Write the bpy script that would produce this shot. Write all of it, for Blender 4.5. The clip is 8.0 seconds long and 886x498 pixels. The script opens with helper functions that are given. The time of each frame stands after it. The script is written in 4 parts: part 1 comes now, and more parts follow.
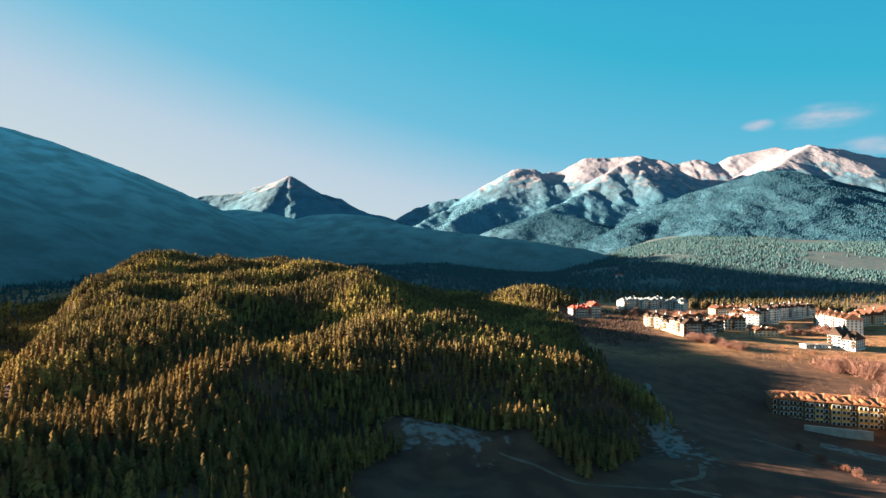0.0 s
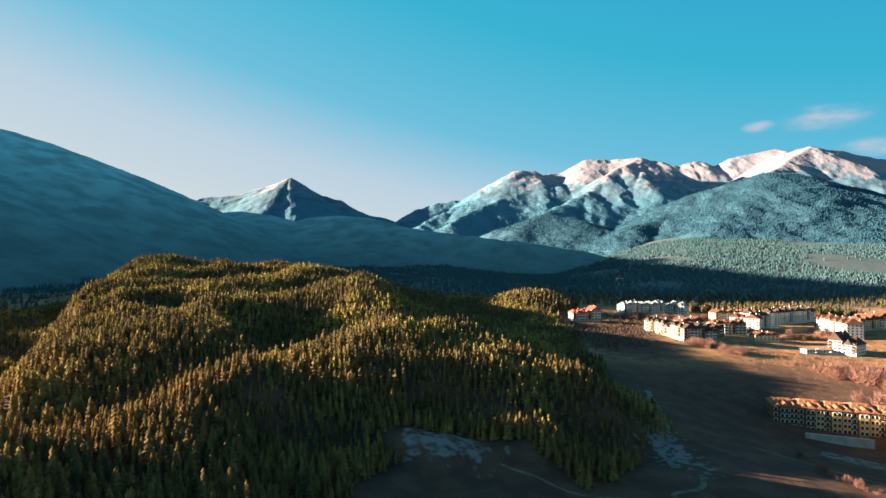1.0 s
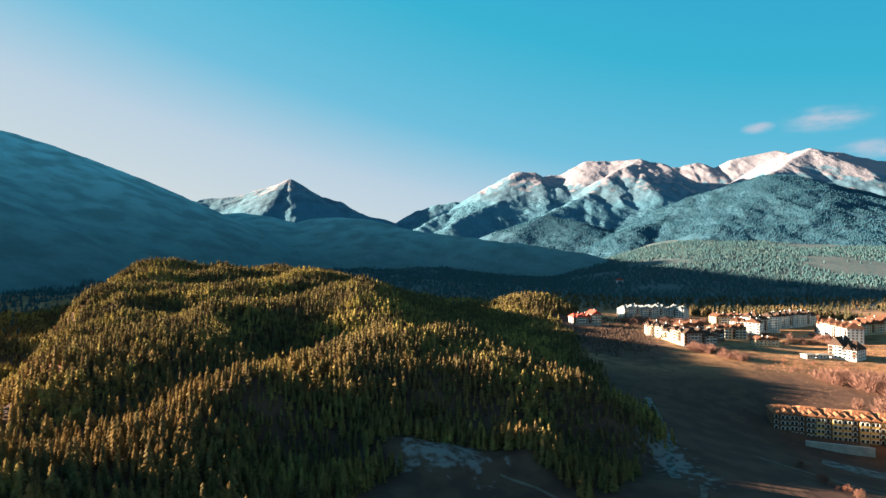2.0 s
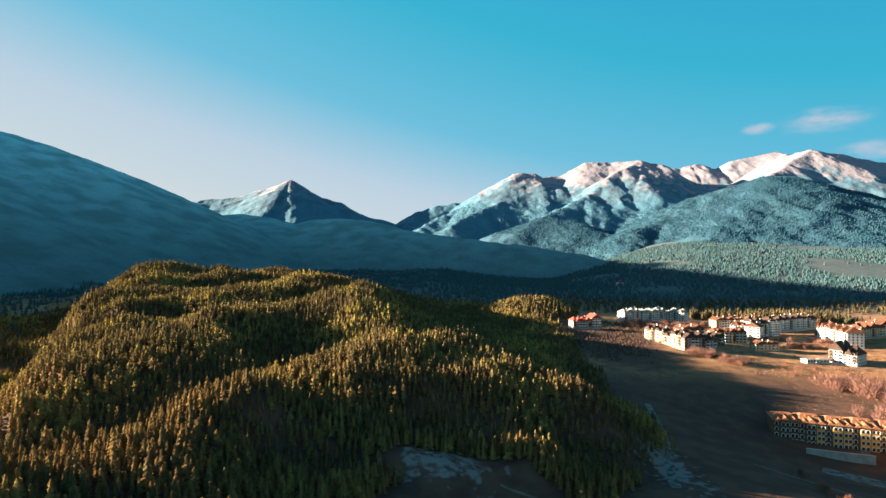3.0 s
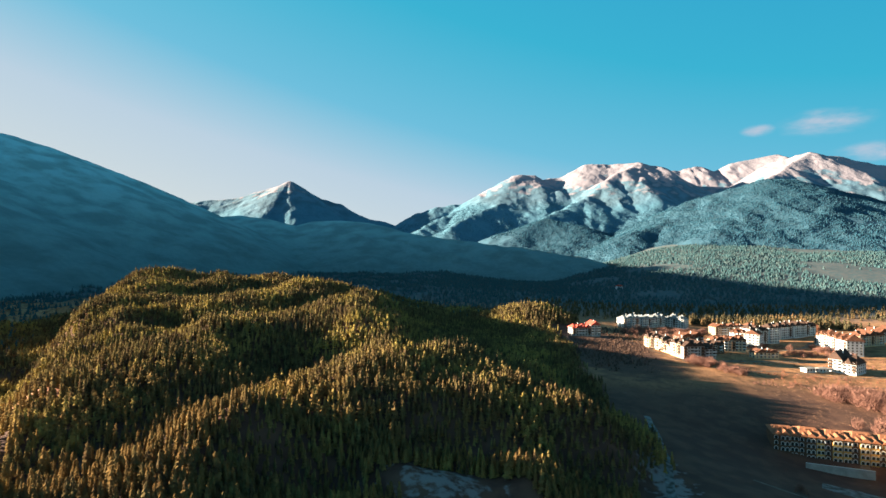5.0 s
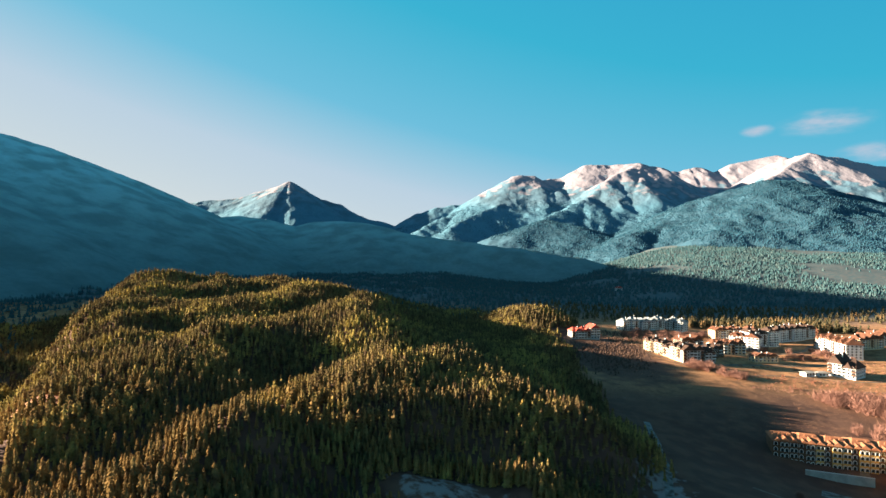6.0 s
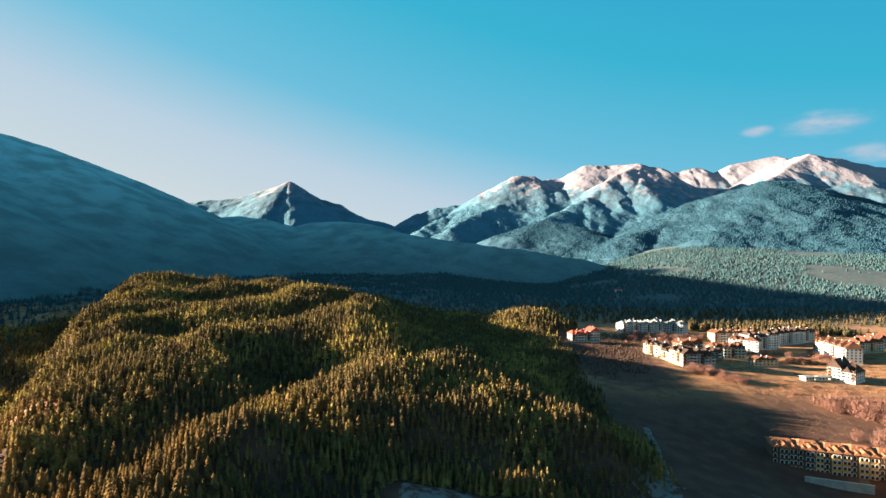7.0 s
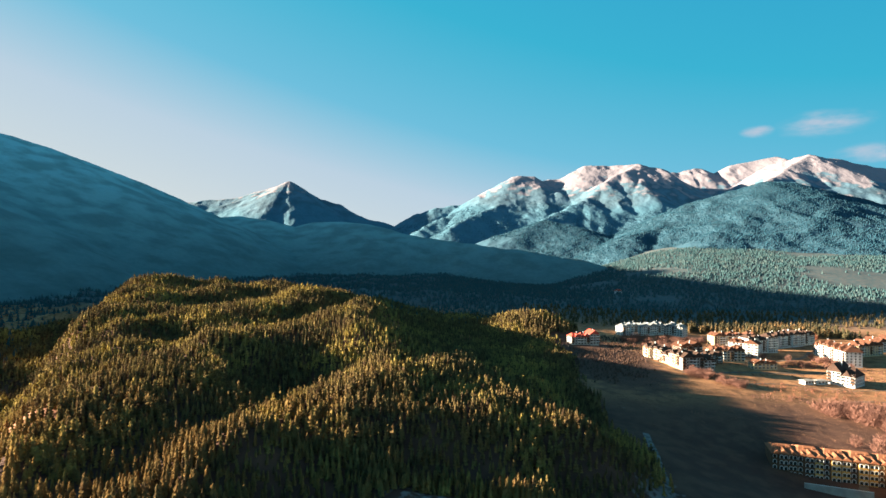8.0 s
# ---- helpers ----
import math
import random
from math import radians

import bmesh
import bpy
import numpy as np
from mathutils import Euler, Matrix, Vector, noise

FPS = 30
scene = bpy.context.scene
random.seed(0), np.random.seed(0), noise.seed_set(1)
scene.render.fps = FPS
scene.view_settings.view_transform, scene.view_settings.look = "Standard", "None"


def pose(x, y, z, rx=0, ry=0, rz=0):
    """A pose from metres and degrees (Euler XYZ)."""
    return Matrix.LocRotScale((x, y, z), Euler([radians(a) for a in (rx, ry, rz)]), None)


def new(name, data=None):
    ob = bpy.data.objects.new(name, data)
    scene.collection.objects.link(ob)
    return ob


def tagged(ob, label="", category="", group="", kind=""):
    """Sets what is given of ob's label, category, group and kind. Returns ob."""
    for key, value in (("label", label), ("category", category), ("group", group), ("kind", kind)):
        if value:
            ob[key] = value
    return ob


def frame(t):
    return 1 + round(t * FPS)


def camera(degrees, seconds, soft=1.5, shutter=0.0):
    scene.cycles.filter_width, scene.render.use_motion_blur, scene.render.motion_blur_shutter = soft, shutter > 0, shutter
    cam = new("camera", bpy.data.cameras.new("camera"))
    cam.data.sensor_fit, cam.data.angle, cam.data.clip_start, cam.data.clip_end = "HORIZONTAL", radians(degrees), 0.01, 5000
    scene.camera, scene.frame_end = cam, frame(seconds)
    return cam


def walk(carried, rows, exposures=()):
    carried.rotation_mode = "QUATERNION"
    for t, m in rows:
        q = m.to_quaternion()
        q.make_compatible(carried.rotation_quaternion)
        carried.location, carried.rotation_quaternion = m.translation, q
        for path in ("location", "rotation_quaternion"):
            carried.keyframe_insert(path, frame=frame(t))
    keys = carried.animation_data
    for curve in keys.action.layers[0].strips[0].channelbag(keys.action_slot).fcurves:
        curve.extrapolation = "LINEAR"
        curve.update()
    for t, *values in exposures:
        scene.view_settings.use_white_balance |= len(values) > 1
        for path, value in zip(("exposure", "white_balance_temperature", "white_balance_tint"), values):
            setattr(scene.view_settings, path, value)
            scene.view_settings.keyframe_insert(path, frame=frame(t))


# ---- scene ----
cam = camera(79.2, 8.0)
# seconds, yaw, pitch, roll; the drone climbs at an even pace
TURNS = [
    (0.0, 0.0, 0.03, 0.0), (0.5, 0.02, 0.11, 0.01), (1.0, 0.02, 0.17, 0.01), (1.5, 0.02, 0.23, -0.01),
    (3.0, 0.03, 0.34, -0.1), (3.5, 0.03, 0.37, -0.13), (4.0, 0.01, 0.40, -0.18), (4.5, -0.01, 0.42, -0.21),
    (6.0, -0.07, 0.43, -0.31), (6.5, -0.09, 0.43, -0.36), (7.0, -0.1, 0.415, -0.39), (7.5, -0.11, 0.4, -0.44), (8.0, -0.13, 0.38, -0.48),
]
walk(cam, [(t, pose(1.66 - 0.058 * t, 2.4 + 0.19 * t, 108.8 + 3.322 * t, 90 + pitch, roll, yaw)) for t, yaw, pitch, roll in TURNS],
     exposures=[(0.0, 2.75), (8.0, 2.75)])

# ---- daylight: a low sun over the mountains, clear sky ----
SUN_LEFT, SUN_UP = radians(83), radians(11.9)
world = bpy.data.worlds.new("world")
scene.world = world
world.use_nodes = True
wn, wl = world.node_tree.nodes, world.node_tree.links
sky = wn.new("ShaderNodeTexSky")
sky.sky_type, sky.sun_disc = "NISHITA", False
sky.sun_elevation, sky.sun_rotation = SUN_UP, -SUN_LEFT
sky.altitude, sky.air_density, sky.dust_density, sky.ozone_density = 900, 1.0, 1.0, 1.0
split = wn.new("ShaderNodeSeparateColor")
wl.new(sky.outputs[0], split.inputs[0])
bright = wn.new("ShaderNodeMapRange")
bright.inputs[1].default_value, bright.inputs[2].default_value = 1.25, 5.2
wl.new(split.outputs[0], bright.inputs[0])
hue = wn.new("ShaderNodeValToRGB")
hue.color_ramp.elements[0].color, hue.color_ramp.elements[1].color = (0.06, 0.07, 0.10, 1), (0.66, 0.70, 0.70, 1)
for spot, colour in ((0.32, (0.05, 0.13, 0.22)), (0.46, (0.036, 0.38, 0.59)), (0.53, (0.042, 0.42, 0.61)), (0.67, (0.15, 0.49, 0.68)), (0.775, (0.47, 0.60, 0.71)), (0.9, (0.59, 0.665, 0.69))):
    hue.color_ramp.elements.new(spot).color = (*colour, 1)
way_in = wn.new("ShaderNodeTexCoord")
# paler towards the sun's side and the horizon
lean = wn.new("ShaderNodeVectorMath")
lean.operation = "DOT_PRODUCT"
lean.inputs[1].default_value = (-0.44, 0.0, -1.64)
wl.new(way_in.outputs["Generated"], lean.inputs[0])
pale = wn.new("ShaderNodeMath")
pale.operation = "ADD"
pale.inputs[1].default_value = 0.74
wl.new(lean.outputs["Value"], pale.inputs[0])
blend = wn.new("ShaderNodeMix")
blend.inputs[0].default_value = 0.15
wl.new(pale.outputs[0], blend.inputs[2])
wl.new(bright.outputs[0], blend.inputs[3])
half = wn.new("ShaderNodeMapRange")
half.inputs[1].default_value, half.inputs[2].default_value = -1.0, 1.0
wl.new(blend.outputs[0], half.inputs[0])
wl.new(half.outputs[0], hue.inputs[0])


def wisp(azimuth, up, wide, tall):
    """How much of a thin cloud lies in a direction of the sky."""
    a, e = radians(azimuth), radians(up)
    mapped = wn.new("ShaderNodeMapping")
    mapped.vector_type = "TEXTURE"
    mapped.inputs["Location"].default_value = (math.sin(a) * math.cos(e), math.cos(a) * math.cos(e), math.sin(e))
    mapped.inputs["Rotation"].default_value = (0, 0, -a)
    mapped.inputs["Scale"].default_value = (wide, wide, tall)
    wl.new(way_in.outputs["Generated"], mapped.inputs[0])
    ball = wn.new("ShaderNodeTexGradient")
    ball.gradient_type = "SPHERICAL"
    wl.new(mapped.outputs[0], ball.inputs[0])
    return ball.outputs[0]


wisp_noise = wn.new("ShaderNodeTexNoise")
wisp_noise.inputs["Scale"].default_value, wisp_noise.inputs["Detail"].default_value = 26.0, 6.0
stretch = wn.new("ShaderNodeMapping")
stretch.inputs["Scale"].default_value = (1, 1, 3.0)
wl.new(way_in.outputs["Generated"], stretch.inputs[0])
wl.new(stretch.outputs[0], wisp_noise.inputs[0])
total = None
for azimuth, up, wide, tall in ((35.6, 11.4, 0.085, 0.03), (30.5, 11.3, 0.035, 0.014), (39.5, 8.6, 0.09, 0.022)):
    w = wisp(azimuth, up, wide, tall)
    if total is not None:
        both = wn.new("ShaderNodeMath")
        both.operation = "MAXIMUM"
        wl.new(total, both.inputs[0])
        wl.new(w, both.inputs[1])
        w = both.outputs[0]
    total = w
thin = wn.new("ShaderNodeMath")
thin.operation = "MULTIPLY"
wl.new(total, thin.inputs[0])
wl.new(wisp_noise.outputs["Fac"], thin.inputs[1])
edge = wn.new("ShaderNodeMapRange")
edge.interpolation_type = "SMOOTHSTEP"
edge.inputs[1].default_value, edge.inputs[2].default_value, edge.inputs[4].default_value = 0.10, 0.52, 0.5
wl.new(thin.outputs[0], edge.inputs[0])
cloud = wn.new("ShaderNodeMix")
cloud.data_type = "RGBA"
cloud.inputs[7].default_value = (0.80, 0.63, 0.68, 1)
wl.new(edge.outputs[0], cloud.inputs[0])
wl.new(hue.outputs[0], cloud.inputs[6])
wl.new(cloud.outputs[2], wn["Background"].inputs[0])
wn["Background"].inputs[1].default_value = 0.159
sun = new("sun", bpy.data.lights.new("sun", "SUN"))
sun.data.energy, sun.data.angle, sun.data.color = 5.0, radians(0.5), (1.0, 0.78, 0.54)
way = Vector((-math.sin(SUN_LEFT) * math.cos(SUN_UP), math.cos(SUN_LEFT) * math.cos(SUN_UP), math.sin(SUN_UP)))
sun.matrix_world = Matrix.Translation((0, 0, 900)) @ way.to_track_quat("Z", "Y").to_matrix().to_4x4()


# ---- materials ----
def nodes_of(name, rough=0.9):
    m = bpy.data.materials.new(name)
    m.use_nodes = True
    n, l = m.node_tree.nodes, m.node_tree.links
    b = n["Principled BSDF"]
    b.inputs["Roughness"].default_value = rough
    b.inputs["Specular IOR Level"].default_value = 0.2
    return m, n, l, b


def noise_at(n, l, size, detail=4.0, where="Position"):
    """Noise with lumps of that many metres, by place in the world."""
    tex = n.new("ShaderNodeTexNoise")
    tex.inputs["Scale"].default_value, tex.inputs["Detail"].default_value = 1.0 / size, detail
    geo = n.new("ShaderNodeNewGeometry")
    l.new(geo.outputs["Position"], tex.inputs["Vector"])
    return tex.outputs["Fac"]


def mixed(n, l, fac, a, b):
    """Mix of two colours (tuples or sockets) by a socket."""
    mx = n.new("ShaderNodeMix")
    mx.data_type = "RGBA"
    l.new(fac, mx.inputs[0])
    for v, i in ((a, 6), (b, 7)):
        if isinstance(v, tuple):
            mx.inputs[i].default_value = (*v, 1)
        else:
            l.new(v, mx.inputs[i])
    return mx.outputs[2]


def ramp(n, l, fac, lo, hi):
    r = n.new("ShaderNodeMapRange")
    r.inputs[1].default_value, r.inputs[2].default_value = lo, hi
    r.interpolation_type = "SMOOTHSTEP"
    l.new(fac, r.inputs[0])
    return r.outputs[0]


def arith(n, l, op, a, b):
    k = n.new("ShaderNodeMath")
    k.operation = op
    for i, v in enumerate((a, b)):
        if isinstance(v, (int, float)):
            k.inputs[i].default_value = v
        else:
            l.new(v, k.inputs[i])
    return k.outputs[0]


def relief(n, l, b, fac, depth):
    bp = n.new("ShaderNodeBump")
    bp.inputs["Distance"].default_value = depth
    l.new(fac, bp.inputs["Height"])
    l.new(bp.outputs[0], b.inputs["Normal"])


def paint(name, a, b_, size=2.0, rough=0.85, depth=0.02):
    """Two close colours in patches, with finer grain and relief."""
    m, n, l, b = nodes_of(name, rough)
    big, fine = noise_at(n, l, size), noise_at(n, l, size / 9)
    c = mixed(n, l, ramp(n, l, big, 0.3, 0.7), a, b_)
    dark = tuple(v * 0.6 for v in a)
    c = mixed(n, l, arith(n, l, "MULTIPLY", ramp(n, l, fine, 0.5, 0.8), 0.6), c, dark)
    l.new(c, b.inputs["Base Color"])
    relief(n, l, b, fine, depth)
    return m


def needles(name, a, b_, gold, rust=None):
    """Conifer foliage: green that varies from tree to tree, with golden ones in drifts and, lower down the hill, rusty larches."""
    m, n, l, b = nodes_of(name, 0.8)
    tree, stand = noise_at(n, l, 4.5, 2.0), noise_at(n, l, 45, 3.0)
    c = mixed(n, l, ramp(n, l, tree, 0.3, 0.7), a, b_)
    c = mixed(n, l, arith(n, l, "MULTIPLY", ramp(n, l, stand, 0.42, 0.66), ramp(n, l, tree, 0.35, 0.6)), c, gold)
    if rust:
        geo, xyz = n.new("ShaderNodeNewGeometry"), n.new("ShaderNodeSeparateXYZ")
        l.new(geo.outputs["Position"], xyz.inputs[0])
        reach = arith(n, l, "ADD", xyz.outputs["Y"], arith(n, l, "MULTIPLY", arith(n, l, "SUBTRACT", noise_at(n, l, 30, 3.0), 0.5), 260.0))
        larch = arith(n, l, "MULTIPLY", ramp(n, l, reach, 330, 190), ramp(n, l, noise_at(n, l, 7, 2.0), 0.36, 0.58))
        c = mixed(n, l, arith(n, l, "MULTIPLY", larch, 0.8), c, rust)
    l.new(c, b.inputs["Base Color"])
    b.inputs["Specular IOR Level"].default_value = 0.0
    thin, both = n.new("ShaderNodeBsdfTranslucent"), n.new("ShaderNodeMixShader")
    both.inputs[0].default_value = 0.35
    l.new(c, thin.inputs[0])
    l.new(b.outputs[0], both.inputs[1])
    l.new(thin.outputs[0], both.inputs[2])
    l.new(both.outputs[0], n["Material Output"].inputs[0])
    return m


NEEDLES = needles("needles", (0.092, 0.064, 0.043), (0.23, 0.185, 0.085), (0.43, 0.345, 0.11), (0.25, 0.16, 0.065))
# the next two are tinted blue: distance haze put into the foliage colour
HAZED_FAR_NEEDLES = needles("hazed_far_needles", (0.05, 0.115, 0.14), (0.068, 0.145, 0.168), (0.10, 0.14, 0.15))
HAZED_MOUNTAIN_NEEDLES = needles("hazed_mountain_needles", (0.032, 0.106, 0.168), (0.042, 0.126, 0.19), (0.055, 0.128, 0.18))
PARK_NEEDLES = needles("park_needles", (0.065, 0.07, 0.05), (0.14, 0.12, 0.065), (0.25, 0.16, 0.08))
BARK = paint("bark", (0.10, 0.07, 0.05), (0.16, 0.12, 0.09), 0.5)
STRAW = paint("dry_straw", (0.46, 0.255, 0.15), (0.36, 0.185, 0.105), 8.0)
TWIGS = paint("bare_twigs", (0.15, 0.078, 0.064), (0.24, 0.125, 0.10), 5.0)
RUST_TWIGS = paint("rust_twigs", (0.22, 0.085, 0.055), (0.26, 0.125, 0.08), 4.0)
HEATH = paint("heath_twigs", (0.06, 0.036, 0.03), (0.09, 0.055, 0.042), 6.0)
FROST = paint("frosted_gravel", (0.22, 0.25, 0.26), (0.07, 0.06, 0.05), 3.0)
TRACK = paint("pale_dirt", (0.20, 0.17, 0.14), (0.11, 0.09, 0.07), 4.0)
WHITE = paint("white_plaster", (0.58, 0.62, 0.65), (0.50, 0.54, 0.57), 4.0)
FROSTED_TILE = paint("frosted_roof_tiles", (0.24, 0.28, 0.31), (0.13, 0.145, 0.16), 2.5)
CREAM = paint("cream_plaster", (0.54, 0.42, 0.28), (0.46, 0.36, 0.24), 4.0)
OCHRE = paint("ochre_plaster", (0.60, 0.38, 0.12), (0.52, 0.32, 0.10), 4.0)
BROWN = paint("brown_timber", (0.10, 0.055, 0.035), (0.14, 0.08, 0.05), 2.0)
TILE = paint("roof_tiles", (0.085, 0.038, 0.025), (0.15, 0.07, 0.045), 2.5)
BLOCK_TILE = paint("terracotta", (0.22, 0.092, 0.052), (0.31, 0.145, 0.082), 2.5)
DARK_TILE = paint("dark_roof_tiles", (0.045, 0.029, 0.025), (0.08, 0.05, 0.04), 2.5)
RED_TILE = paint("red_roof_tiles", (0.45, 0.07, 0.05), (0.36, 0.08, 0.06), 2.5)
CONCRETE = paint("concrete", (0.40, 0.40, 0.39), (0.30, 0.30, 0.29), 3.0)
GREY = paint("grey_plaster", (0.36, 0.37, 0.37), (0.30, 0.31, 0.32), 4.0)


def glass():
    m, n, l, b = nodes_of("window_glass", 0.08)
    b.inputs["Base Color"].default_value = (0.03, 0.035, 0.04, 1)
    b.inputs["Specular IOR Level"].default_value = 0.6
    return m


GLASS = glass()


def meadow():
    """Dry autumn grass, frosted hollows, dark soil with painted shade and far scrub with painted haze."""
    m, n, l, b = nodes_of("dry_meadow", 0.95)
    big, mid, fine = noise_at(n, l, 60), noise_at(n, l, 11), noise_at(n, l, 1.6)
    c = mixed(n, l, ramp(n, l, big, 0.35, 0.65), (0.47, 0.25, 0.125), (0.38, 0.195, 0.10))
    c = mixed(n, l, ramp(n, l, mid, 0.45, 0.7), c, (0.20, 0.105, 0.05))
    c = mixed(n, l, ramp(n, l, fine, 0.5, 0.75), c, (0.10, 0.058, 0.03))
    geo = n.new("ShaderNodeNewGeometry")
    xyz = n.new("ShaderNodeSeparateXYZ")
    l.new(geo.outputs["Position"], xyz.inputs[0])
    # dark heath on the near side, deepened to carry valley shade in its colour
    heath_shade = arith(n, l, "ADD", xyz.outputs["Y"], arith(n, l, "MULTIPLY", arith(n, l, "SUBTRACT", big, 0.5), 160.0))
    c = mixed(n, l, ramp(n, l, heath_shade, 350, 480), mixed(n, l, ramp(n, l, mid, 0.4, 0.65), (0.088, 0.048, 0.039), (0.13, 0.072, 0.052)), c)
    # far scrub shifts to blue with distance: haze painted into the ground
    hazed_scrub = mixed(n, l, ramp(n, l, mid, 0.4, 0.65), (0.07, 0.12, 0.142), (0.125, 0.14, 0.15))
    c = mixed(n, l, ramp(n, l, xyz.outputs["Y"], 740, 950), c, hazed_scrub)

    def hollow(cx, cy, rx, ry):
        place = n.new("ShaderNodeMapping")
        place.vector_type = "TEXTURE"
        place.inputs["Location"].default_value, place.inputs["Scale"].default_value = (cx, cy, 0), (rx, ry, 9000)
        l.new(geo.outputs["Position"], place.inputs[0])
        ball = n.new("ShaderNodeTexGradient")
        ball.gradient_type = "SPHERICAL"
        l.new(place.outputs[0], ball.inputs[0])
        return ball.outputs[0]

    # the hill's missing shadow, painted as a dark patch on the ground
    hill_shade = ramp(n, l, arith(n, l, "ADD", hollow(160, 540, 75, 170), arith(n, l, "MULTIPLY", arith(n, l, "SUBTRACT", mid, 0.5), 0.5)), 0.12, 0.4)
    c = mixed(n, l, hill_shade, c, mixed(n, l, ramp(n, l, fine, 0.4, 0.65), (0.088, 0.048, 0.039), (0.13, 0.072, 0.052)))
    c = mixed(n, l, ramp(n, l, hollow(-192, 232, 44, 28), 0.1, 0.4), c, (0.30, 0.14, 0.085))
    frost = arith(n, l, "MAXIMUM", hollow(0, 203, 36, 22), hollow(101, 240, 17, 62))
    rough = noise_at(n, l, 4.0, 6.0)
    frost = ramp(n, l, arith(n, l, "ADD", arith(n, l, "MULTIPLY", frost, 0.45), rough), 0.70, 0.9)
    c = mixed(n, l, arith(n, l, "MULTIPLY", frost, 0.5), c, (0.34, 0.37, 0.39))
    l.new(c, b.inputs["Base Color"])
    relief(n, l, b, mid, 0.8)
    return m


def slope_of(name, low, high, rock_haze, snow, woods, line, blur=60, patchy=420.0):
    """A mountainside: woods below, bare rock, grass and painted haze higher up, snow above the line where it is not too
    steep.
    """
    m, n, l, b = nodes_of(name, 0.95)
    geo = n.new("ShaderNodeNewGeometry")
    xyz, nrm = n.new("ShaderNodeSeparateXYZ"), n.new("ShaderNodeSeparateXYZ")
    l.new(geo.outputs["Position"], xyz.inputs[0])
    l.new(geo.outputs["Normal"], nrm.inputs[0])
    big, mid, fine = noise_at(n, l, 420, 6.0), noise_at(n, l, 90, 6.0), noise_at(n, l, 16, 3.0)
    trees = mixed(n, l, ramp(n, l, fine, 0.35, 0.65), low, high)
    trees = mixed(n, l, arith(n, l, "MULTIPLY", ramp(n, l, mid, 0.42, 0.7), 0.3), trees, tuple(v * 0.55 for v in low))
    bare = mixed(n, l, ramp(n, l, mid, 0.35, 0.65), rock_haze, tuple(v * 0.6 for v in rock_haze))
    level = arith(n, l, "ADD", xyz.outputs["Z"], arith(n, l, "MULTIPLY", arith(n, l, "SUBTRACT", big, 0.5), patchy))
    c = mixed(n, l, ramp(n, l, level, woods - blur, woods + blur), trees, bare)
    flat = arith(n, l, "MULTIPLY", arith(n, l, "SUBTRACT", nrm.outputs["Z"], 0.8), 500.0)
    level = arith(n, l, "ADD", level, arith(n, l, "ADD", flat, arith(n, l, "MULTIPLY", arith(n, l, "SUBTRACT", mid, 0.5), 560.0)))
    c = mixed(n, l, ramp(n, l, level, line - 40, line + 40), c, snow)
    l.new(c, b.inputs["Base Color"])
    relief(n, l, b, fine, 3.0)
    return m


MEADOW = meadow()
# blue haze is put into these slope colours; the first pales with height
HAZED_WOODED = slope_of("hazed_wooded_slope", (0.078, 0.15, 0.17), (0.095, 0.175, 0.195), (0.38, 0.72, 0.78), (0.8, 0.8, 0.82), 260, 9000, 300, 50.0)
HAZED_RIGHT = slope_of("thin_hazed_slope", (0.034, 0.10, 0.158), (0.044, 0.118, 0.178), (0.055, 0.13, 0.185), (0.8, 0.8, 0.82), 600, 9000)
HAZED_ALPINE = slope_of("hazed_alpine_slope", (0.066, 0.18, 0.27), (0.078, 0.20, 0.29), (0.105, 0.21, 0.30), (0.265, 0.255, 0.31), 480, 690)


# ---- mesh helpers ----
def mesh_of(name, verts, faces, material, smooth=False):
    """A mesh from arrays of places and of equal-sided faces."""
    verts, faces = np.asarray(verts, np.float32), np.asarray(faces, np.int32)
    me = bpy.data.meshes.new(name)
    k = faces.shape[1]
    me.vertices.add(len(verts))
    me.vertices.foreach_set("co", verts.ravel())
    me.loops.add(faces.size)
    me.loops.foreach_set("vertex_index", faces.ravel())
    me.polygons.add(len(faces))
    me.polygons.foreach_set("loop_start", np.arange(0, faces.size, k, dtype=np.int32))
    me.update(calc_edges=True)
    me.validate()
    me.polygons.foreach_set("use_smooth", np.full(len(me.polygons), smooth))
    me.materials.append(material)
    return me


def part(name, bm, material, parent, label=""):
    me = bpy.data.meshes.new(name)
    bm.to_mesh(me)
    bm.free()
    me.materials.append(material)
    return put(name, me, parent, label)


def put(name, me, parent, label="", m=None):
    ob = new(name, me)
    ob.parent = parent
    if m is not None:
        ob.matrix_basis = m
    return tagged(ob, label) if label else ob


def box(bm, x0, x1, y0, y1, z0, z1):
    v = [bm.verts.new((x, y, z)) for z in (z0, z1) for x, y in ((x0, y0), (x1, y0), (x1, y1), (x0, y1))]
    for q in ((3, 2, 1, 0), (4, 5, 6, 7), (0, 1, 5, 4), (1, 2, 6, 5), (2, 3, 7, 6), (3, 0, 4, 7)):
        bm.faces.new([v[i] for i in q])
    return bm


